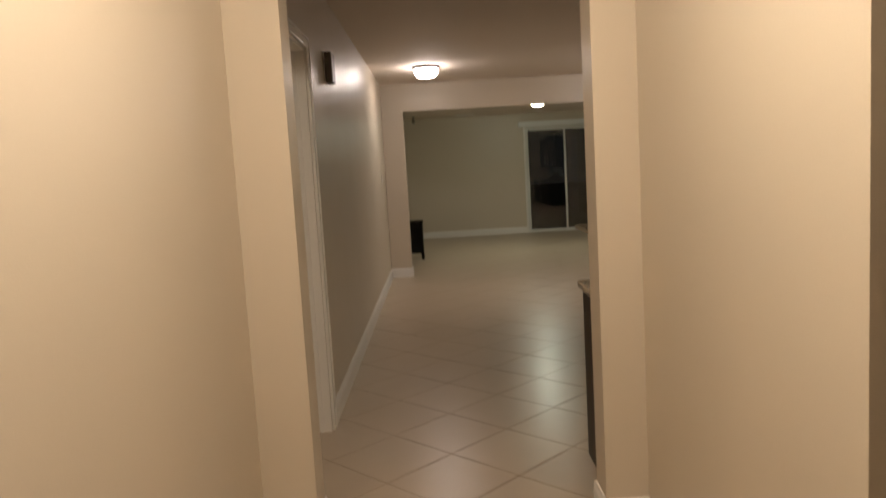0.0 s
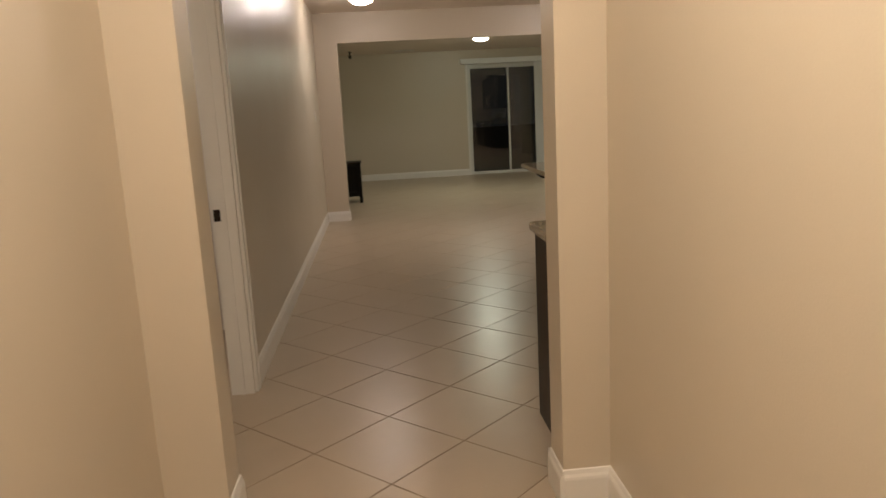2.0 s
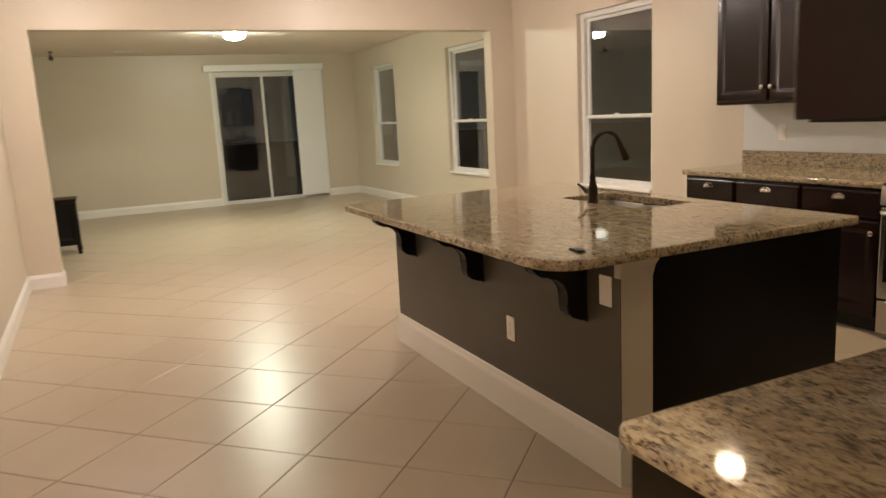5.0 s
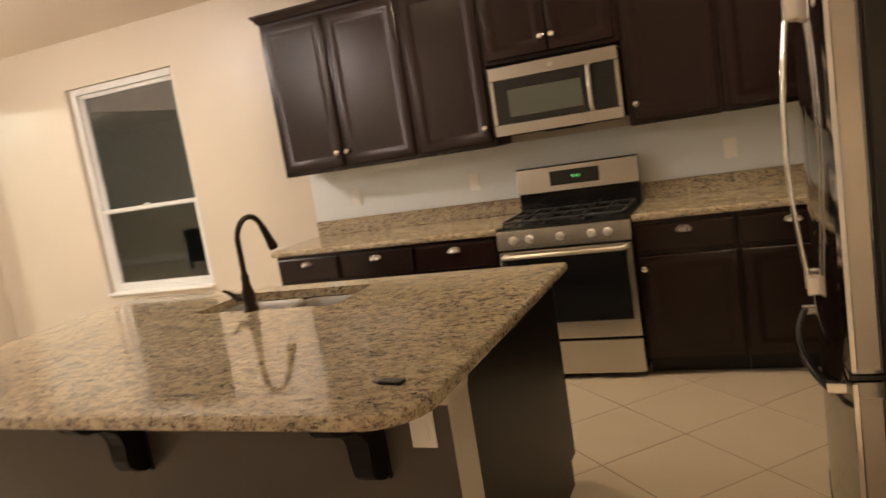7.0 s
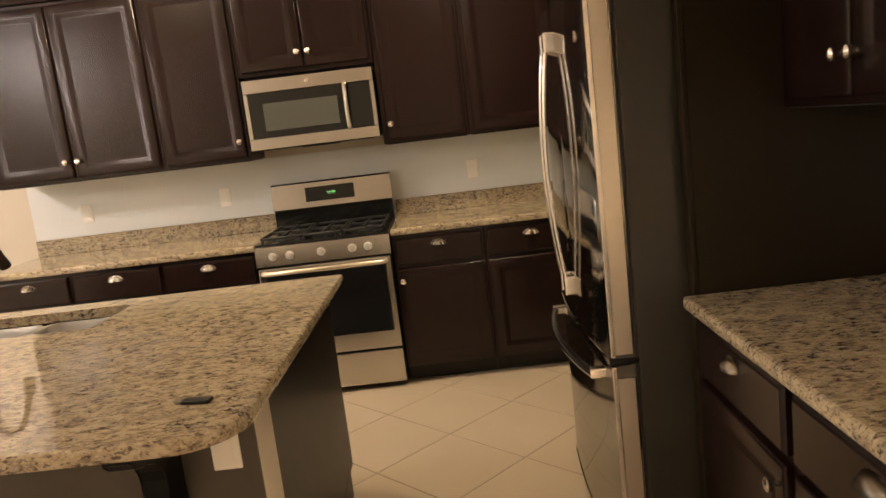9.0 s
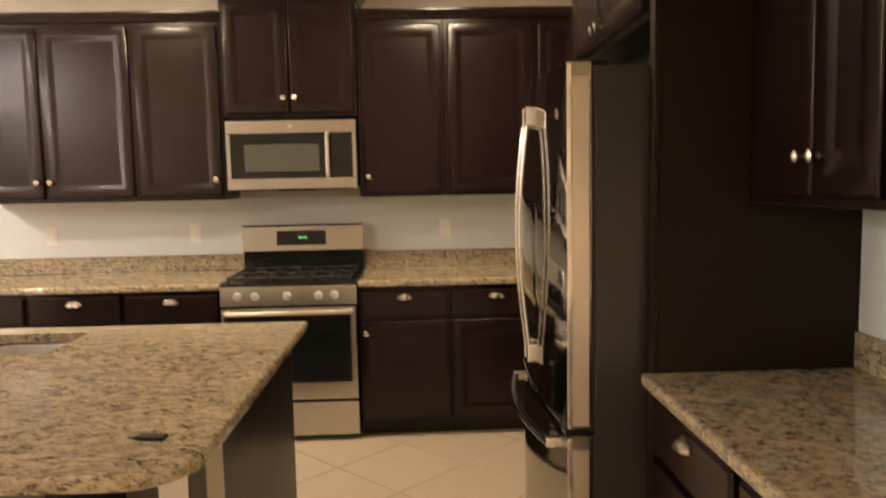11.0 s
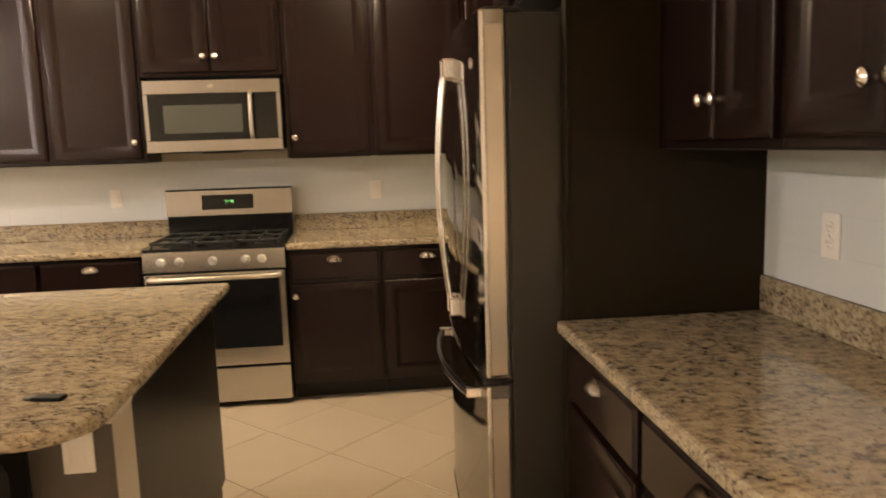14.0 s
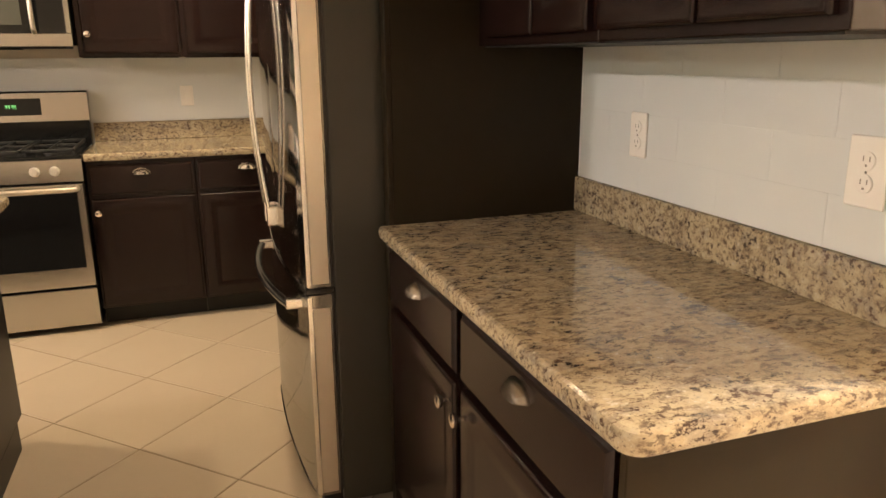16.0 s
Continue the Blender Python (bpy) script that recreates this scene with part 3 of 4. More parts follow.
HIGH_CROWN = ((0.004, 0.0), (0.012, 0.004), (0.020, 0.028), (0.050, 0.070), (0.066, 0.086), (0.070, 0.092), (0.070, 0.108))


def upper_cabinet(at, w, h, depth, doors, label, group="upper kitchen cabinets", steps=LOW_CROWN, left=0, right=0, knob_z=0.115):
    c = thing("wall_cabinet", at, label, "wall cabinet", group)
    part("body", boxes((0, w, 0, depth, 0, h), bevel=0.002, seg=1), ESPRESSO, c)
    for x0, x1, side in doors:
        d = part("door", panel_door(x1 - x0, h - 0.045), ESPRESSO, c, smooth=True, at=pose(x0, -0.001, 0.02))
        if side:
            fitting("knob", KNOB, d, (0.028 if side == "l" else x1 - x0 - 0.028), -0.02, knob_z - 0.02, "polished nickel knob")
    part("crown", crown(w, depth, [(e, z + h) for e, z in steps], left, right), ESPRESSO, c)
    part("underside", boxes((0.015, w - 0.015, 0.01, depth - 0.01, -0.004, 0.001)), KICK, c)
    return c


def base_cabinet(at, w, depth, doors, label, group="base kitchen cabinets", knob_z=0.50):
    """Doors: (x0, x1, knob side); one drawer front over each."""
    c = thing("base_cabinet", at, label, "base cabinet", group)
    part("body", boxes((0, w, 0, depth, 0.10, 0.876), bevel=0.002, seg=1), ESPRESSO, c)
    part("toe_kick", boxes((0, w, 0.07, depth, 0.0, 0.10)), KICK, c)
    for x0, x1, side in doors:
        f = part("drawer_front", slab_front(x1 - x0, 0.152), ESPRESSO, c, at=pose(x0, -0.001, 0.702))
        fitting("cup_pull", CUP, f, (x1 - x0) / 2, -0.02, 0.112, "polished nickel cup pull")
        d = part("door", panel_door(x1 - x0, 0.565), ESPRESSO, c, smooth=True, at=pose(x0, -0.001, 0.115))
        if side:
            fitting("knob", KNOB, d, (0.028 if side == "l" else x1 - x0 - 0.028), -0.02, knob_z, "polished nickel knob")
    return c


UB, UT = 1.38, 2.41


def back_wall_units():
    def at(y, z, x=-0.335):
        return pose(x, y, z, 0, 0, -90)
    upper_cabinet(at(1.937, UB), 1.022, UT - UB, 0.333, ((0.018, 0.478, "r"), (0.498, 1.004, "l")), "dark espresso wood double-door wall cabinet at the run's end", left=1)
    upper_cabinet(at(0.915, UB), 0.512, UT - UB, 0.333, ((0.014, 0.496, "r"),), "dark espresso wood single-door wall cabinet beside the microwave")
    upper_cabinet(at(0.400, 1.858, -0.345), 0.79, 0.68, 0.343, ((0.02, 0.390, "r"), (0.400, 0.77, "l")), "dark espresso wood cabinet with tall crown above the microwave", steps=HIGH_CROWN, left=1, right=1, knob_z=0.105)
    upper_cabinet(at(-0.393, UB), 0.505, UT - UB, 0.333, ((0.026, 0.490, "l"),), "dark espresso wood single-door wall cabinet next to the microwave")
    upper_cabinet(at(-0.900, UB), 1.095, UT - UB, 0.333, ((0.026, 0.525, ""), (0.56, 0.76, "")), "dark espresso wood corner wall cabinet beside the refrigerator")
    b = lambda y: pose(-0.625, y, 0, 0, 0, -90)
    base_cabinet(b(1.937), 0.475, 0.624, ((0.012, 0.463, "r"),), "dark espresso base cabinet with one drawer under granite")
    base_cabinet(b(1.460), 0.528, 0.624, ((0.012, 0.516, "l"),), "dark espresso base cabinet with one drawer under granite")
    base_cabinet(b(0.930), 0.543, 0.624, ((0.012, 0.526, "r"),), "dark espresso base cabinet with one drawer beside the range")
    base_cabinet(b(-0.387), 0.520, 0.624, ((0.012, 0.508, "l"),), "dark espresso base cabinet with one drawer by the range")
    base_cabinet(b(-0.909), 1.09, 0.624, ((0.012, 0.51, ""),), "dark espresso corner base cabinet with one drawer")
    for y0, y1, l in ((0.386, 1.965, "speckled beige granite worktop reaching the open end"), (-1.998, -0.386, "speckled beige granite worktop reaching the corner")):
        w = thing("worktop", pose(0, 0, 0), l, "worktop")
        o = rounded_outline(-0.655, -0.002, y0, y1, (0.004, 0.004, 0.004, 0.02 if y1 > 1 else 0.004))
        flat_faces(part("slab", slab(o, 0.877, 0.915, 0.008), GRANITE, w, smooth=True))
        part("upstand", boxes((-0.022, -0.0025, y0, y1, 0.9152, 1.018), bevel=0.002, seg=1), GRANITE, w)


def side_wall_units():
    def at(x, y, z):
        return pose(x, y, z, 0, 0, 180)
    g = "cabinets by the side counter"
    upper_cabinet(at(-2.712, -1.665, UB + 0.018), 0.625, UT - UB, 0.333, ((0.085, 0.357, "r"), (0.365, 0.605, "l")), "dark espresso double-door wall cabinet over the side counter", g, knob_z=0.113)
    upper_cabinet(at(-3.338, -1.665, UB + 0.018), 0.592, UT - UB, 0.333, ((0.02, 0.310, "r"), (0.318, 0.572, "l")), "dark espresso double-door wall cabinet at the counter's open end", g, right=1, knob_z=0.113)
    base_cabinet(at(-2.712, -1.402, 0), 0.578, 0.597, ((0.035, 0.560, "r"),), "dark espresso base cabinet with one drawer beside the tall panel", g, 0.513)
    base_cabinet(at(-3.291, -1.402, 0), 0.625, 0.597, ((0.020, 0.600, "l"),), "dark espresso base cabinet with one drawer at the counter's end", g, 0.513)
    e = tagged(part("end_panel", boxes((-3.934, -3.917, -1.998, -1.380, 0.0, 0.876), bevel=0.002, seg=1), PANEL), "dark espresso end panel of the side counter", "cabinet panel")
    p = thing("tall_panel", pose(-2.6915, -1.998, 0), "tall dark espresso panel beside the refrigerator", "cabinet panel")
    part("board", boxes((-0.0195, 0.0195, 0.0, 0.588, 0.0, 2.53), bevel=0.002, seg=1), PANEL, p)
    part("front_strip", boxes((-0.0215, 0.0215, 0.588, 0.602, 0.0, 2.53), bevel=0.001, seg=1), PANEL, p)
    w = thing("worktop", pose(0, 0, 0), "speckled beige granite worktop of the side counter", "worktop")
    flat_faces(part("slab", slab(rounded_outline(-3.962, -2.712, -1.998, -1.362, (0.004, 0.004, 0.012, 0.035)), 0.877, 0.915, 0.010), GRANITE, w, smooth=True))
    part("upstand", boxes((-3.935, -2.713, -1.998, -1.978, 0.9152, 1.018), bevel=0.003, seg=1), GRANITE, w)
    upper_cabinet(at(-1.65, -1.405, 1.925), 1.0, 0.615, 0.59, ((0.02, 0.485, "r"), (0.495, 0.955, "l")), "dark espresso cabinet with tall crown above the refrigerator", "upper kitchen cabinets", HIGH_CROWN, left=1, knob_z=0.06)
    # added dark board: stands for the deep shade in the slot above the refrigerator
    tagged(part("gap_shade_board", boxes((-2.668, -1.655, -1.60, -1.58, 1.776, 1.9205)), KICK), "added dark board standing for the shade above the refrigerator", "cabinet panel")


def backsplash():
    """Glossy white wall tiles, laid in a running bond, with sockets set in them."""
    tw, th, gap = 0.302, 0.1018, 0.0005
    b = thing("backsplash", pose(0, 0, 0), "glossy white backsplash tiles between granite and cabinets", "backsplash", kind="structure")
    part("grout_bed", boxes((-0.0097, -0.0005, SOUTH + 0.002, 1.962, 1.0195, UB - 0.003), (-0.004, -0.0005, -0.383, 0.383, 0.88, 1.0195), (-3.933, -2.713, SOUTH + 0.0005, SOUTH + 0.0097, 1.0195, UB + 0.015)), SPLASH_GROUT, b)
    cache = {}

    def tile(length, height, axis, at):
        key = (round(length, 3), round(height, 3), axis)
        if key not in cache:
            if axis == "y":
                bm = boxes((-0.0065, 0, 0, length, 0, height), bevel=0.0003, seg=1)
            else:
                bm = boxes((0, length, 0, 0.0065, 0, height), bevel=0.0003, seg=1)
            cache[key] = mesh_of("tile", bm, SPLASH_TILE, False)
        ob = new("tile", cache[key])
        ob.matrix_basis = pose(*at)
        ob.parent = b

    for axis, a0, a1, zt in (("y", SOUTH + 0.004, 1.962, UB - 0.003), ("x", -3.933, -2.714, UB + 0.014)):
        z, row = 1.0195, 0
        while z < zt - 0.01:
            h = min(th, zt - z)
            p = a0 - (tw / 2 if row % 2 else 0)
            while p < a1:
                s, e = max(p, a0), min(p + tw, a1)
                if e - s > 0.02:
                    at = (-0.004, s, z) if axis == "y" else (s, SOUTH + 0.004, z)
                    tile(e - s, h, axis, at)
                p += tw + gap
            z += th + gap
            row += 1


def socket(at, label, kind="duplex", w=0.072, h=0.116):
    """A wall plate facing -y of its own pose."""
    s = thing("wall_socket" if kind != "switch" else "light_switch", at, label, "socket" if kind != "switch" else "switch", "wall plates")
    part("plate", boxes((-w / 2, w / 2, -0.006, 0, -h / 2, h / 2), bevel=0.003), PLASTIC, s)
    if kind == "switch":
        part("rocker", boxes((-0.017, 0.017, -0.010, -0.0055, -0.033, 0.033), bevel=0.002, seg=1), PLASTIC, s)
    elif kind == "blank":
        part("insert", boxes((-0.017, 0.017, -0.0075, -0.0055, -0.034, 0.034), bevel=0.001, seg=1), PLASTIC, s)
    else:
        for z in (-0.02, 0.02):
            bm = lathe(((0.0165, -0.0055), (0.0165, -0.0085), (0.015, -0.0092), (0.001, -0.0092)), 20, "y")
            bmesh.ops.translate(bm, verts=bm.verts, vec=(0, 0, z))
            part("outlet", bm, PLASTIC, s)
            part("slots", boxes((-0.0075, -0.0055, -0.0098, -0.009, z - 0.001, z + 0.008), (0.0055, 0.0075, -0.0098, -0.009, z - 0.001, z + 0.008), (-0.002, 0.002, -0.0098, -0.009, z - 0.010, z - 0.006)), OUTLET_SLOT, s)
        part("screw", boxes((-0.002, 0.002, -0.0075, -0.0055, -0.002, 0.002)), CHROME, s)
    return s


# ---- appliances ----
def microwave():
    m = thing("microwave", pose(-0.40, 0.379, 1.432, 0, 0, -90), "stainless over-the-range microwave with a black glass door", "microwave")
    w, h = 0.758, 0.402
    part("case", boxes((0.002, w - 0.002, 0.03, 0.395, 0.006, h - 0.002), bevel=0.003, seg=1), ENAMEL, m)
    part("front_frame", boxes((0, w, 0, 0.032, 0.325, h), (0, w, 0, 0.032, 0, 0.066), (0, 0.024, 0, 0.032, 0.066, 0.325), (w - 0.024, w, 0, 0.032, 0.066, 0.325), bevel=0.003, seg=1), STEEL_H, m)
    door = part("door_glass", boxes((0.024, 0.572, 0.006, 0.03, 0.066, 0.325), bevel=0.002, seg=1), BLACK_GLASS, m)
    part("window", boxes((0.105, 0.54, 0.0035, 0.0065, 0.105, 0.262), bevel=0.001, seg=1), SCREEN_MESH, door, "grey meshed window")
    part("handle", tube([(0.592, -0.002, 0.07), (0.592, -0.028, 0.085), (0.592, -0.032, 0.12), (0.592, -0.034, 0.195), (0.592, -0.032, 0.27), (0.592, -0.028, 0.308), (0.592, -0.002, 0.322)], 0.0115, 12), STEEL_EDGE, m, smooth=True)
    part("control_panel", boxes((0.612, w - 0.024, 0.006, 0.03, 0.066, 0.325), bevel=0.002, seg=1), BLACK_GLASS, m)
    part("badge", lathe(((0.014, 0.001), (0.014, -0.001), (0.012, -0.002), (0.001, -0.002)), 20, "y"), CHROME, m, at=pose(w / 2, 0, 0.363))
    part("vent_grille", boxes((0.04, 0.72, 0.05, 0.33, -0.006, 0.006), (0.28, 0.50, 0.10, 0.2, -0.012, -0.006), bevel=0.002, seg=1), KICK, m)


def gas_range():
    r = thing("gas_range", pose(-0.655, 0.3795, 0, 0, 0, -90), "stainless gas range with black cooktop and oven window", "gas range")
    w = 0.759
    part("body", boxes((0.003, w - 0.003, 0.012, 0.63, 0.03, 0.90)), ENAMEL, r)
    part("drawer", boxes((0.004, w - 0.004, -0.012, 0.02, 0.035, 0.232), bevel=0.005), STEEL_H, r, "stainless storage drawer")
    door = part("oven_door", boxes((0.004, w - 0.004, -0.018, 0.02, 0.246, 0.775), bevel=0.006), STEEL_H, r)
    part("oven_window", boxes((0.036, w - 0.036, -0.0215, -0.017, 0.345, 0.742), bevel=0.002, seg=1), BLACK_GLASS, door)
    part("oven_handle", tube([(0.035, -0.018, 0.752), (0.037, -0.052, 0.752), (0.06, -0.064, 0.752), (0.38, -0.068, 0.752), (0.70, -0.064, 0.752), (0.722, -0.052, 0.752), (0.724, -0.018, 0.752)], 0.0135, 14), STEEL_EDGE, door, smooth=True)
    bm = extrude_profile([(-0.022, 0.788), (-0.012, 0.895), (0.0, 0.902), (0.05, 0.902), (0.05, 0.788)], w, "x")
    part("control_panel", bm, STEEL_H, r)
    for x in (0.098, 0.194, 0.372, 0.548, 0.636):
        part("knob", lathe(((0.023, 0.004), (0.024, -0.004), (0.019, -0.009), (0.0185, -0.026), (0.017, -0.030), (0.001, -0.031)), 22, "y"), SATIN, r, smooth=True, at=pose(x, -0.018, 0.842, -5))
    part("cooktop", boxes((0.0, w, -0.005, 0.60, 0.897, 0.912), bevel=0.006), ENAMEL, r)
    for x0, x1 in ((0.03, 0.262), (0.268, 0.492), (0.498, 0.73)):
        bs = []
        y0, y1, z0, z1 = 0.03, 0.53, 0.928, 0.944
        for y in (y0, (y0 + y1) / 2 - 0.007, y1 - 0.014):
            bs.append((x0, x1, y, y + 0.014, z0, z1))
        for x in (x0, (x0 + x1) / 2 - 0.007, x1 - 0.014):
            bs.append((x, x + 0.014, y0, y1, z0 + 0.001, z1 + 0.001))
        for x in (x0, x1 - 0.014):
            for y in (y0, y1 - 0.014):
                bs.append((x, x + 0.014, y, y + 0.014, 0.911, z0))
        part("grate", boxes(*bs, bevel=0.003, seg=1), CAST_IRON, r)
    for x, y, rr in ((0.146, 0.15, 0.045), (0.146, 0.41, 0.036), (0.38, 0.28, 0.05), (0.614, 0.15, 0.036), (0.614, 0.41, 0.045)):
        part("burner", lathe(((rr * 1.2, 0.911), (rr * 1.15, 0.918), (rr, 0.919), (rr, 0.927), (rr * 0.9, 0.930), (0.001, 0.930)), 22), CAST_IRON, r, at=pose(x, y, 0))
    part("backguard_riser", boxes((0.004, w - 0.004, 0.565, 0.63, 0.90, 1.045)), ENAMEL, r)
    bm = extrude_profile([(0.548, 1.043), (0.562, 1.195), (0.570, 1.204), (0.63, 1.204), (0.63, 1.043)], w, "x")
    guard = part("backguard", bm, STEEL_H, r)
    scr = part("display", boxes((0.215, 0.525, -0.003, 0.004, -0.045, 0.045), bevel=0.002, seg=1), BLACK_GLASS, guard, at=pose(0, 0.5545, 1.122, -5.2))
    bs = []
    for x in (0.355, 0.367, 0.385, 0.397):
        bs += [(x, x + 0.007, -0.0042, -0.003, 0.009, 0.0105), (x, x + 0.007, -0.0042, -0.003, -0.001, 0.0005), (x + 0.006, x + 0.0075, -0.0042, -0.003, -0.010, 0.0095), (x, x + 0.0015, -0.0042, -0.003, 0.0, 0.0095)]
    part("clock_digits", boxes(*bs), GREEN, scr, "green lit clock digits")


def refrigerator():
    f = thing("refrigerator", pose(-1.752, -1.146, 0, 0, 0, 180), "stainless french-door refrigerator with dark grey sides", "refrigerator")
    w = 0.908
    part("case", boxes((0.004, w - 0.004, 0.098, 0.83, 0.028, 1.786), bevel=0.006), FRIDGE_SIDE, f)
    part("base_grille", boxes((0.03, w - 0.03, 0.04, 0.12, 0.012, 0.06)), KICK, f)

    def front(x0, x1, z0, z1, name, bow):
        pts = []
        n = 14
        for i in range(n + 1):
            u = i / n
            x = x0 + (x1 - x0) * u
            g = (x - w / 2) / (w / 2)
            y = bow * g * g - 0.006
            if i == 0 or i == n:
                y += 0.004
            pts.append((x, y))
        pts += [(x1, 0.088), (x0, 0.088)]
        bm = extrude_profile(pts, z1 - z0, "z")
        bmesh.ops.translate(bm, verts=bm.verts, vec=(0, 0, z0))
        es = [e for e in bm.edges if abs(e.verts[0].co.z - e.verts[1].co.z) < 1e-5 and max(e.verts[0].co.y, e.verts[1].co.y) < 0.06]
        bmesh.ops.bevel(bm, geom=es, offset=0.004, segments=2, affect="EDGES", profile=0.5)
        return part(name, bm, STEEL, f, smooth=True)

    left = front(0.002, 0.4515, 0.735, 1.795, "door", 0.024)
    right = front(0.4565, w - 0.002, 0.735, 1.795, "door", 0.024)
    low = front(0.002, w - 0.002, 0.065, 0.712, "freezer_drawer", 0.024)
    part("gasket", boxes((0.01, w - 0.01, 0.085, 0.1, 0.07, 1.78)), SLOT, f)
    part("seam_trim", boxes((0.006, w - 0.003, 0.012, 0.1, 0.714, 0.733), bevel=0.003, seg=1), ENAMEL, f)
    for d, x in ((left, 0.417), (right, 0.495)):
        pts = []
        for i in range(15):
            u = i / 14
            pts.append((x, -0.026 - 0.036 * math.sin(math.pi * u) ** 0.8, 0.86 + 0.83 * u))
        bm = tube(pts, 0.0070, 14)
        part("handle", bm, CHROME, d, "curved stainless bar handle", smooth=True)
        for z in (0.835, 1.645):
            part("mount", boxes((x - 0.012, x + 0.012, -0.040, 0.006, z, z + 0.065), bevel=0.006), CHROME, d)
    pts = []
    for i in range(17):
        u = i / 16
        pts.append((0.07 + 0.768 * u, -0.024 - 0.046 * math.sin(math.pi * u) ** 0.8, 0.672))
    part("handle", tube(pts, 0.0135, 14), BLACK_GLASS, low, "curved dark bar handle", smooth=True)
    for x in (0.06, 0.813):
        part("mount", boxes((x, x + 0.03, -0.036, 0.02, 0.657, 0.687), bevel=0.005), CHROME, low)
    part("hinge_cover", boxes((w - 0.11, w - 0.012, 0.03, 0.14, 1.7865, 1.803), bevel=0.006), KICK, f)
    part("badge", lathe(((0.016, 0.001), (0.016, -0.002), (0.014, -0.003), (0.001, -0.003)), 22, "y"), CHROME, right, at=pose(0.80, 0.0085, 1.66))
    for door, z0, z1 in ((right, 0.745, 1.785), (low, 0.075, 0.702)):
        part("edge_band", boxes((w - 0.003, w + 0.0002, 0.033, 0.082, z0, z1 - 0.03), bevel=0.001, seg=1), STEEL_EDGE, door, "satin stainless door edge")
        part("edge_rim", boxes((w - 0.004, w + 0.0015, 0.018, 0.0325, z0 - 0.006, z1 + 0.006), bevel=0.002, seg=2), CHROME, door, "bright stainless rim of the door")


# ---- island ----
def corbel(y):
    c = thing("corbel", pose(-3.012, y, 0.8765, 0, 0, 0), "black carved wooden corbel under the island overhang", "corbel", "island corbels")
    prof = [(0, 0), (-0.245, 0), (-0.245, -0.040), (-0.232, -0.046), (-0.222, -0.062), (-0.198, -0.074), (-0.168, -0.078), (-0.138, -0.086), (-0.112, -0.104), (-0.094, -0.130),
            (-0.088, -0.156), (-0.092, -0.182), (-0.094, -0.206), (-0.086, -0.232), (-0.066, -0.250), (-0.040, -0.256), (-0.030, -0.266), (0, -0.266)]
    bm = bmesh.new()
    ends = []
    for t in (-0.032, 0.032):
        ends.append([bm.verts.new((a, t, b)) for a, b in prof])
    n = len(prof)
    for i in range(n):
        bm.faces.new((ends[0][i], ends[0][(i + 1) % n], ends[1][(i + 1) % n], ends[1][i]))
    bm.faces.new(ends[0])
    bm.faces.new(ends[1])
    bmesh.ops.bevel(bm, geom=[e for e in bm.edges if abs(e.verts[0].co.y - e.verts[1].co.y) < 1e-6], offset=0.004, segments=1, affect="EDGES")
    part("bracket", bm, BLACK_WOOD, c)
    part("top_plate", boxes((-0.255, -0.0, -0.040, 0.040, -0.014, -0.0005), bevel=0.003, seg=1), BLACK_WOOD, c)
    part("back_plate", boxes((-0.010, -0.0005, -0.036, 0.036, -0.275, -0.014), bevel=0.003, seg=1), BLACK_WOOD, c)


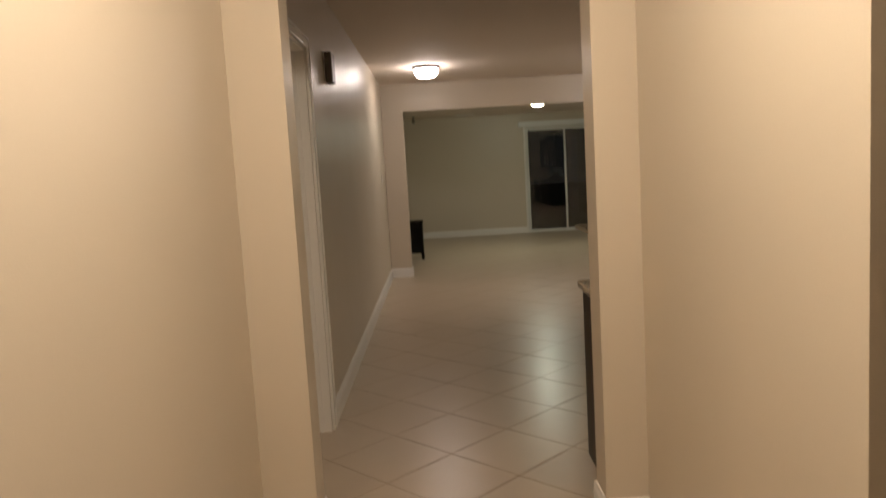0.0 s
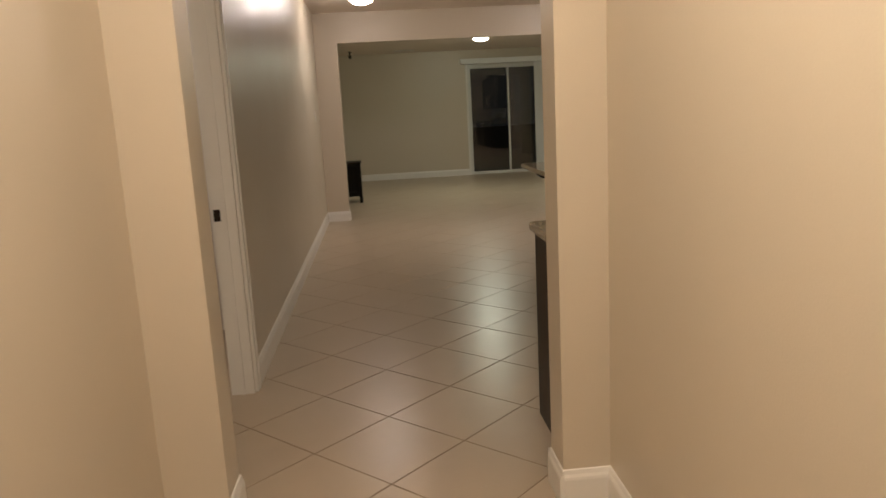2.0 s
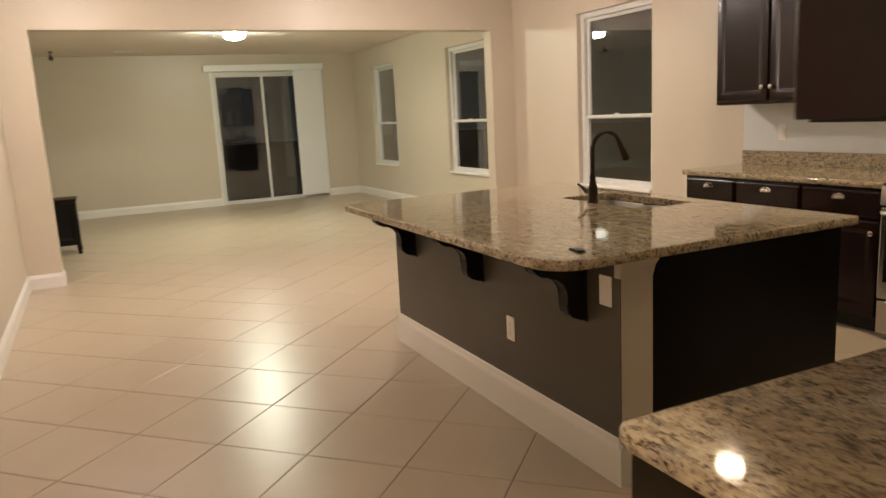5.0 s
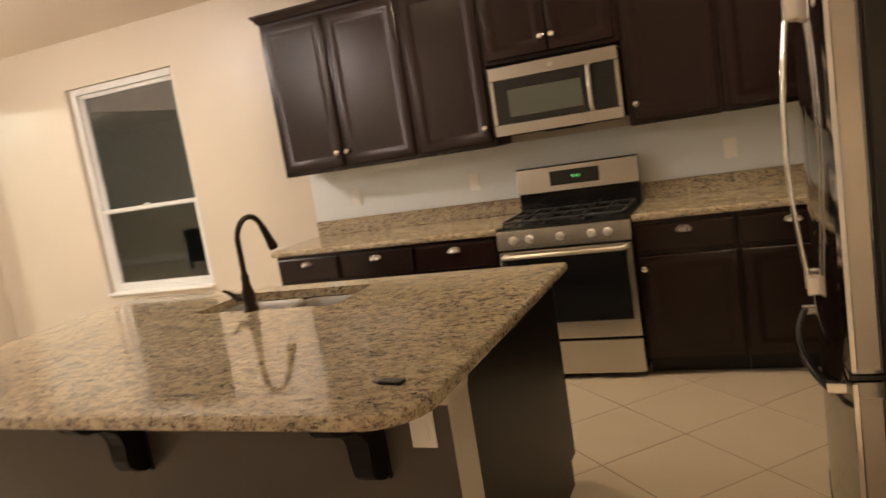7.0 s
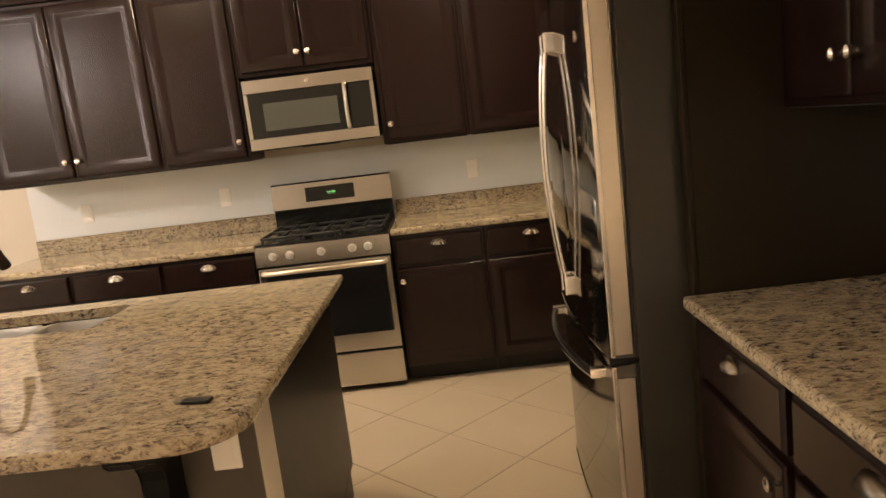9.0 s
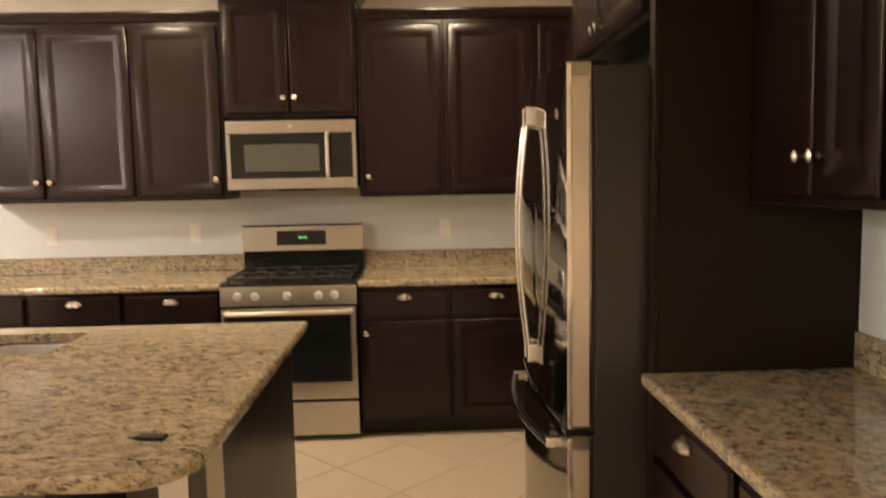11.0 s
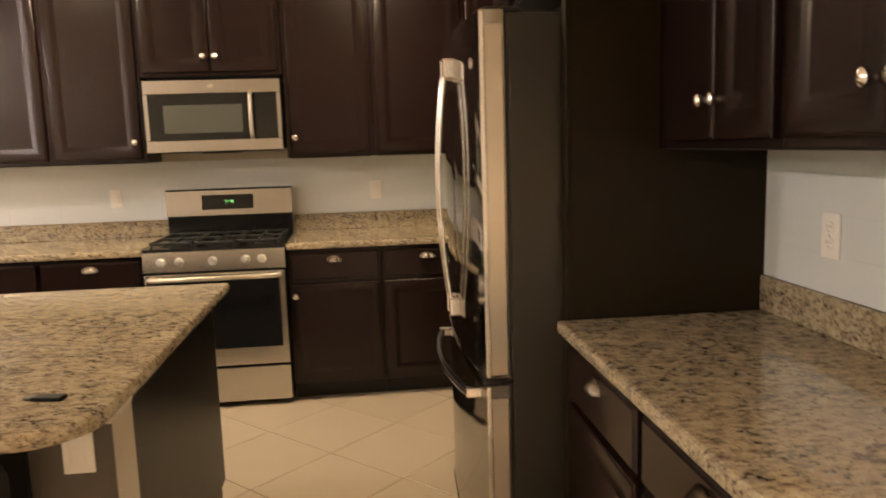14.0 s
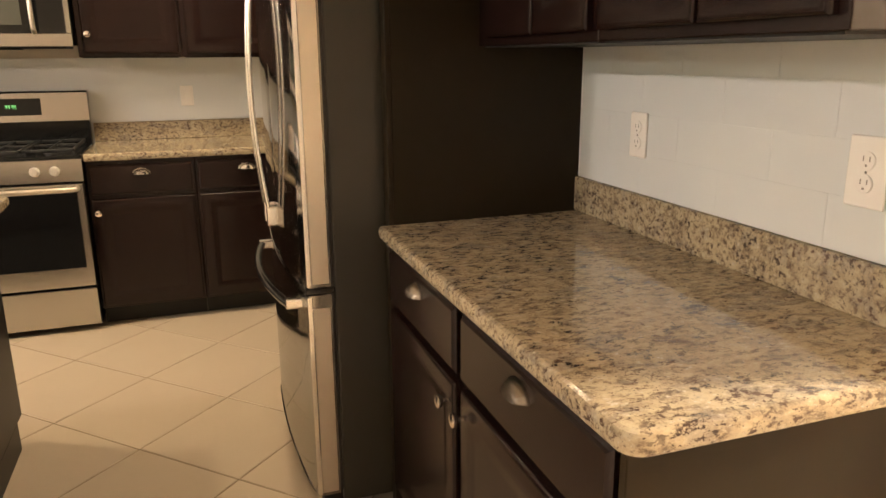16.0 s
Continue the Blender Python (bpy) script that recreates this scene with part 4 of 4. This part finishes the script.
def island():
    kw = thing("island_half_wall", pose(0, 0, 0), "plastered half wall of the island, dark brown face and cream end", "half wall", kind="structure")
    part("core", boxes((-3.006, -2.858, -0.215, 1.962, 0, 0.876)), WALL, kw)
    part("painted_face", boxes((-3.011, -3.006, -0.215, 1.962, 0, 0.876)), DARK_PAINT, kw, "dark brown painted face")
    part("baseboard_side", extrude_profile([(-3.011 + a, b * 1.38) for a, b in BB], 2.20, "y"), TRIM, kw, at=pose(0, -0.233, 0))
    part("baseboard_end", extrude_profile([(-0.215 + a, b * 1.38) for a, b in BB], 0.168, "x"), TRIM, kw, at=pose(-3.026, 0, 0))
    part("cap_moulding", crown(0.156, 0.03, ((0.0, -0.070), (0.002, -0.060), (0.006, -0.035), (0.016, -0.012), (0.018, 0.0)), 0, 1), WALL, kw, at=pose(-3.012, -0.2155, 0.8755))
    cab = thing("island_cabinet", pose(0, 0, 0), "black-brown island base cabinet with a plain end panel", "island cabinet")
    part("body", boxes((-2.857, -1.845, -0.200, 1.955, 0.10, 0.66), (-2.857, -2.29, -0.200, 1.955, 0.66, 0.876), (-1.915, -1.845, -0.200, 1.955, 0.66, 0.876), (-2.29, -1.915, -0.200, 0.51, 0.66, 0.876), (-2.29, -1.915, 1.23, 1.955, 0.66, 0.876), (-2.857, -1.915, -0.200, 1.955, 0.0, 0.10)), ESPRESSO, cab)
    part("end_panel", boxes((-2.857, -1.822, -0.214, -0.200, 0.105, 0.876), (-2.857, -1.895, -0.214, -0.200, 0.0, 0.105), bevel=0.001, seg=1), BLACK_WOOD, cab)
    for y0, y1 in ((-0.19, 0.40), (1.33, 1.93)):
        part("door", panel_door(y1 - y0, 0.72), ESPRESSO, cab, at=Matrix.Translation((-1.844, y0, 0.13)) @ Matrix.Rotation(radians(90), 4, "Z"))
    for y0, y1 in ((0.41, 0.86), (0.87, 1.32)):
        part("door", panel_door(y1 - y0, 0.72), ESPRESSO, cab, at=Matrix.Translation((-1.844, y0, 0.13)) @ Matrix.Rotation(radians(90), 4, "Z"))
    top = thing("island_worktop", pose(0, 0, 0), "polished speckled granite island worktop with a sink cut-out", "worktop")
    hole = rounded_outline(-2.272, -1.93, 0.525, 1.215, (0.04,) * 4, 5)
    flat_faces(part("slab", slab(rounded_outline(-3.345, -1.80, -0.282, 1.985, (0.15, 0.012, 0.012, 0.09), 8), 0.877, 0.915, 0.010, hole), GRANITE, top, smooth=True))
    for y in (1.67, 0.845, 0.01):
        corbel(y)
    sink = thing("sink", pose(0, 0, 0), "stainless double-bowl undermount sink in the island", "sink")
    for y0, y1 in ((0.535, 0.855), (0.885, 1.205)):
        bm = bmesh.new()
        rings = []
        for d, z, r in ((-0.012, 0.8745, 0.05), (0.0, 0.8745, 0.045), (0.004, 0.86, 0.045), (0.010, 0.71, 0.045), (0.03, 0.695, 0.04), (0.13, 0.69, 0.02)):
            rings.append([bm.verts.new((x, y, z)) for x, y in rounded_outline(-2.262 + d, -1.94 - d, y0 + d, y1 - d, (r,) * 4, 4)])
        for a, b in zip(rings, rings[1:]):
            for i in range(len(a)):
                bm.faces.new((a[i], a[(i + 1) % len(a)], b[(i + 1) % len(a)], b[i]))
        bm.faces.new(rings[-1])
        bowl = part("bowl", bm, SINK_STEEL, sink, smooth=True)
        part("drain", lathe(((0.045, 0.0), (0.045, 0.004), (0.036, 0.005), (0.030, 0.002), (0.001, 0.002)), 22), CHROME, bowl, at=pose(-2.087, (y0 + y1) / 2, 0.690))
    part("divider", boxes((-2.252, -1.95, 0.850, 0.890, 0.82, 0.8735), bevel=0.008), SINK_STEEL, sink)
    fc = thing("faucet", pose(-2.272, 0.915, 0.915), "oil-rubbed bronze gooseneck faucet with pull-down spray head", "faucet")
    part("base", lathe(((0.030, 0.0), (0.031, 0.006), (0.027, 0.012), (0.023, 0.03), (0.026, 0.05), (0.026, 0.075), (0.020, 0.095), (0.0155, 0.125), (0.017, 0.132), (0.017, 0.142), (0.0125, 0.15), (0.012, 0.16)), 24), BRONZE, fc, smooth=True)
    r = 0.092
    pts = [(0, 0, 0.14), (0, 0, 0.20), (0, 0, 0.265)] + arc_points((r, 0, 0.278), r, 180, 22, 14)
    part("neck", tube(pts, 0.0115, 14), BRONZE, fc, smooth=True)
    e, d = Vector(pts[-1]), (Vector(pts[-1]) - Vector(pts[-2])).normalized()
    part("spray_head", tube([e - d * 0.01, e, e + d * 0.01, e + d * 0.055, e + d * 0.093, e + d * 0.108], (0.0125, 0.0145, 0.0145, 0.0165, 0.021, 0.021), 18), BRONZE, fc, smooth=True)
    part("lever", tube([(0, 0.02, 0.055), (0, 0.050, 0.056), (0, 0.056, 0.057), (-0.004, 0.066, 0.064), (-0.016, 0.085, 0.084), (-0.026, 0.100, 0.096)], (0.0165, 0.0165, 0.0175, 0.012, 0.007, 0.0065), 14), BRONZE, fc, smooth=True)
    g = thing("plastic_clip", pose(-3.14, -0.14, 0.9152, 0, 0, 80), "small black plastic clip lying on the granite", "clip")
    part("body", boxes((-0.034, 0.034, -0.015, 0.015, 0, 0.008), bevel=0.003), BLACK_WOOD, g)
    part("tab", boxes((0.034, 0.052, -0.010, 0.010, 0.001, 0.006), bevel=0.002), CHIME, g)



# ---- loose and small things ----
def console():
    c = thing("console_cabinet", pose(-5.62, 7.40, 0), "black-brown low console cabinet on short feet", "console cabinet")
    part("top", boxes((-0.0, 0.725, -0.012, 0.43, 0.635, 0.662), bevel=0.004), PANEL, c)
    part("body", boxes((0.012, 0.712, 0, 0.42, 0.11, 0.635), bevel=0.003, seg=1), BLACK_WOOD, c)
    for x in (0.02, 0.662):
        for y in (0.005, 0.37):
            bm = extrude_profile([(x, y), (x + 0.045, y), (x + 0.045, y + 0.045), (x, y + 0.045)], 0.112, "z")
            for v in bm.verts:
                if v.co.z < 0.01:
                    v.co.x += 0.010 if x > 0.3 else -0.010
            part("leg", bm, BLACK_WOOD, c)
    for x0, x1 in ((0.03, 0.357), (0.367, 0.694)):
        part("door", panel_door(x1 - x0, 0.48, 0.016, 0.045), BLACK_WOOD, c, at=pose(x0, -0.001, 0.135))


def chime():
    c = thing("door_chime", pose(WEST, 0.02, 2.235, 0, 0, 90), "grey-brown plastic door chime box high on the hall wall", "door chime")
    part("cover", boxes((-0.075, 0.075, -0.055, -0.004, -0.10, 0.10), bevel=0.008), CHIME, c)
    part("back_plate", boxes((-0.08, 0.08, -0.005, 0, -0.105, 0.105), bevel=0.002, seg=1), PLASTIC, c)


def ceiling_camera():
    c = thing("security_camera", pose(-5.03, 10.4, LIVING_CEILING), "small dark security camera on the living room ceiling", "security camera")
    part("mount", lathe(((0.035, 0.0), (0.035, -0.012), (0.014, -0.02), (0.012, -0.07)), 18), CHIME, c, smooth=True)
    part("camera_body", boxes((-0.03, 0.03, -0.06, 0.05, -0.13, -0.07), bevel=0.01), SLOT, c)


def air_vent():
    v = thing("ceiling_vent", pose(-3.95, 10.6, LIVING_CEILING), "white metal ceiling air vent", "ceiling vent")
    part("frame", boxes((-0.20, 0.20, -0.10, -0.075, -0.012, 0), (-0.20, 0.20, 0.075, 0.10, -0.012, 0), (-0.20, -0.175, -0.075, 0.075, -0.012, 0), (0.175, 0.20, -0.075, 0.075, -0.012, 0), bevel=0.003, seg=1), TRIM, v)
    for i in range(6):
        y = -0.062 + i * 0.025
        part("slat", boxes((-0.175, 0.175, y - 0.007, y + 0.007, -0.010, -0.006)), TRIM, v)
    part("backing", boxes((-0.175, 0.175, -0.075, 0.075, -0.004, -0.001)), SLOT, v)


back_wall_units()
side_wall_units()
microwave()
gas_range()
refrigerator()
island()
console()
chime()
ceiling_camera()
air_vent()
for y, k in ((1.60, "switch"), (0.695, "switch"), (-0.905, "switch")):
    socket(pose(-0.0106, y, 1.16, 0, 0, -90), "white wall switch plate on the backsplash", k)
socket(pose(-3.022, SOUTH + 0.0106, 1.171, 0, 0, 180), "white duplex wall socket on the backsplash")
socket(pose(-3.710, SOUTH + 0.0106, 1.172, 0, 0, 180), "white duplex wall socket near the counter's end", w=0.082, h=0.125)
for y, z in ((0.567, 0.428), (-0.137, 0.748), (1.826, 0.715)):
    socket(pose(-3.0112, y, z, 0, 0, -90), "white duplex wall socket on the island's dark face", "blank" if z > 0.7 and y < 0 else "duplex")
socket(pose(WEST + 0.0005, 4.6, 1.43, 0, 0, 90), "white light switch on the hall wall", "switch")


# ---- floor ----
def floor():
    """Square tiles laid at 45 degrees on a grout bed."""
    step, gap = 0.651, 0.0045
    x0, x1, y0, y1 = -7.2, 0.05, -7.2, FAR + 0.06
    fl = thing("floor", pose(0, 0, 0), "glossy beige ceramic floor tiles laid diagonally with dark grout", "floor", kind="structure")
    part("grout_bed", boxes((x0, x1, y0, y1, -0.06, -0.0025)), GROUT, fl)
    h = step / 2 - gap / math.sqrt(2)

    def clip(poly):
        for ax, lim, s in ((0, x0, 1), (0, x1, -1), (1, y0, 1), (1, y1, -1)):
            out = []
            for i, p in enumerate(poly):
                q = poly[i - 1]
                dp, dq = s * (p[ax] - lim), s * (q[ax] - lim)
                if dp * dq < 0:
                    t = dq / (dq - dp)
                    out.append((q[0] + t * (p[0] - q[0]), q[1] + t * (p[1] - q[1])))
                if dp >= 0:
                    out.append(p)
            poly = out
        return poly

    def tile_into(bm, poly):
        e = 0.0022
        cx = sum(p[0] for p in poly) / len(poly)
        cy = sum(p[1] for p in poly) / len(poly)
        rings = []
        for d, z in ((0, -0.010), (0, -0.0018), (e, 0.0)):
            k = []
            for x, y in poly:
                l = math.hypot(x - cx, y - cy) or 1
                k.append(bm.verts.new((x - d * 1.4 * (x - cx) / l, y - d * 1.4 * (y - cy) / l, z)))
            rings.append(k)
        n = len(poly)
        for a, b in zip(rings, rings[1:]):
            for i in range(n):
                bm.faces.new((a[i], a[(i + 1) % n], b[(i + 1) % n], b[i]))
        bm.faces.new(rings[-1])

    bm = bmesh.new()
    tile_into(bm, [(h, 0), (0, h), (-h, 0), (0, -h)])
    whole = mesh_of("tile", bm, FLOOR_TILE, False)
    rest = bmesh.new()
    cx0, cy0 = -3.993, 1.986
    count = 0
    for a in range(-12, 16):
        for b in range(-30, 32):
            if (a + b) % 2 == 0:
                continue
            cx, cy = cx0 + a * step / 2, cy0 + b * step / 2
            if not (x0 - h < cx < x1 + h and y0 - h < cy < y1 + h):
                continue
            poly = clip([(cx + h, cy), (cx, cy + h), (cx - h, cy), (cx, cy - h)])
            if len(poly) < 3:
                continue
            near = -5.6 < cx < 0.0 and -3.6 < cy < 7.0 and count < 300
            inside = x0 + h < cx < x1 - h and y0 + h < cy < y1 - h
            if near and inside:
                ob = new("tile", whole)
                ob.matrix_basis = pose(cx, cy, random.uniform(-0.0003, 0.0003), random.uniform(-0.06, 0.06), random.uniform(-0.06, 0.06), random.choice((0, 90, 180, 270)))
                ob.parent = fl
                count += 1
            else:
                tile_into(rest, poly)
    tagged(part("tiles_beyond", rest, FLOOR_TILE, fl), kind="stuff")


backsplash()
floor()
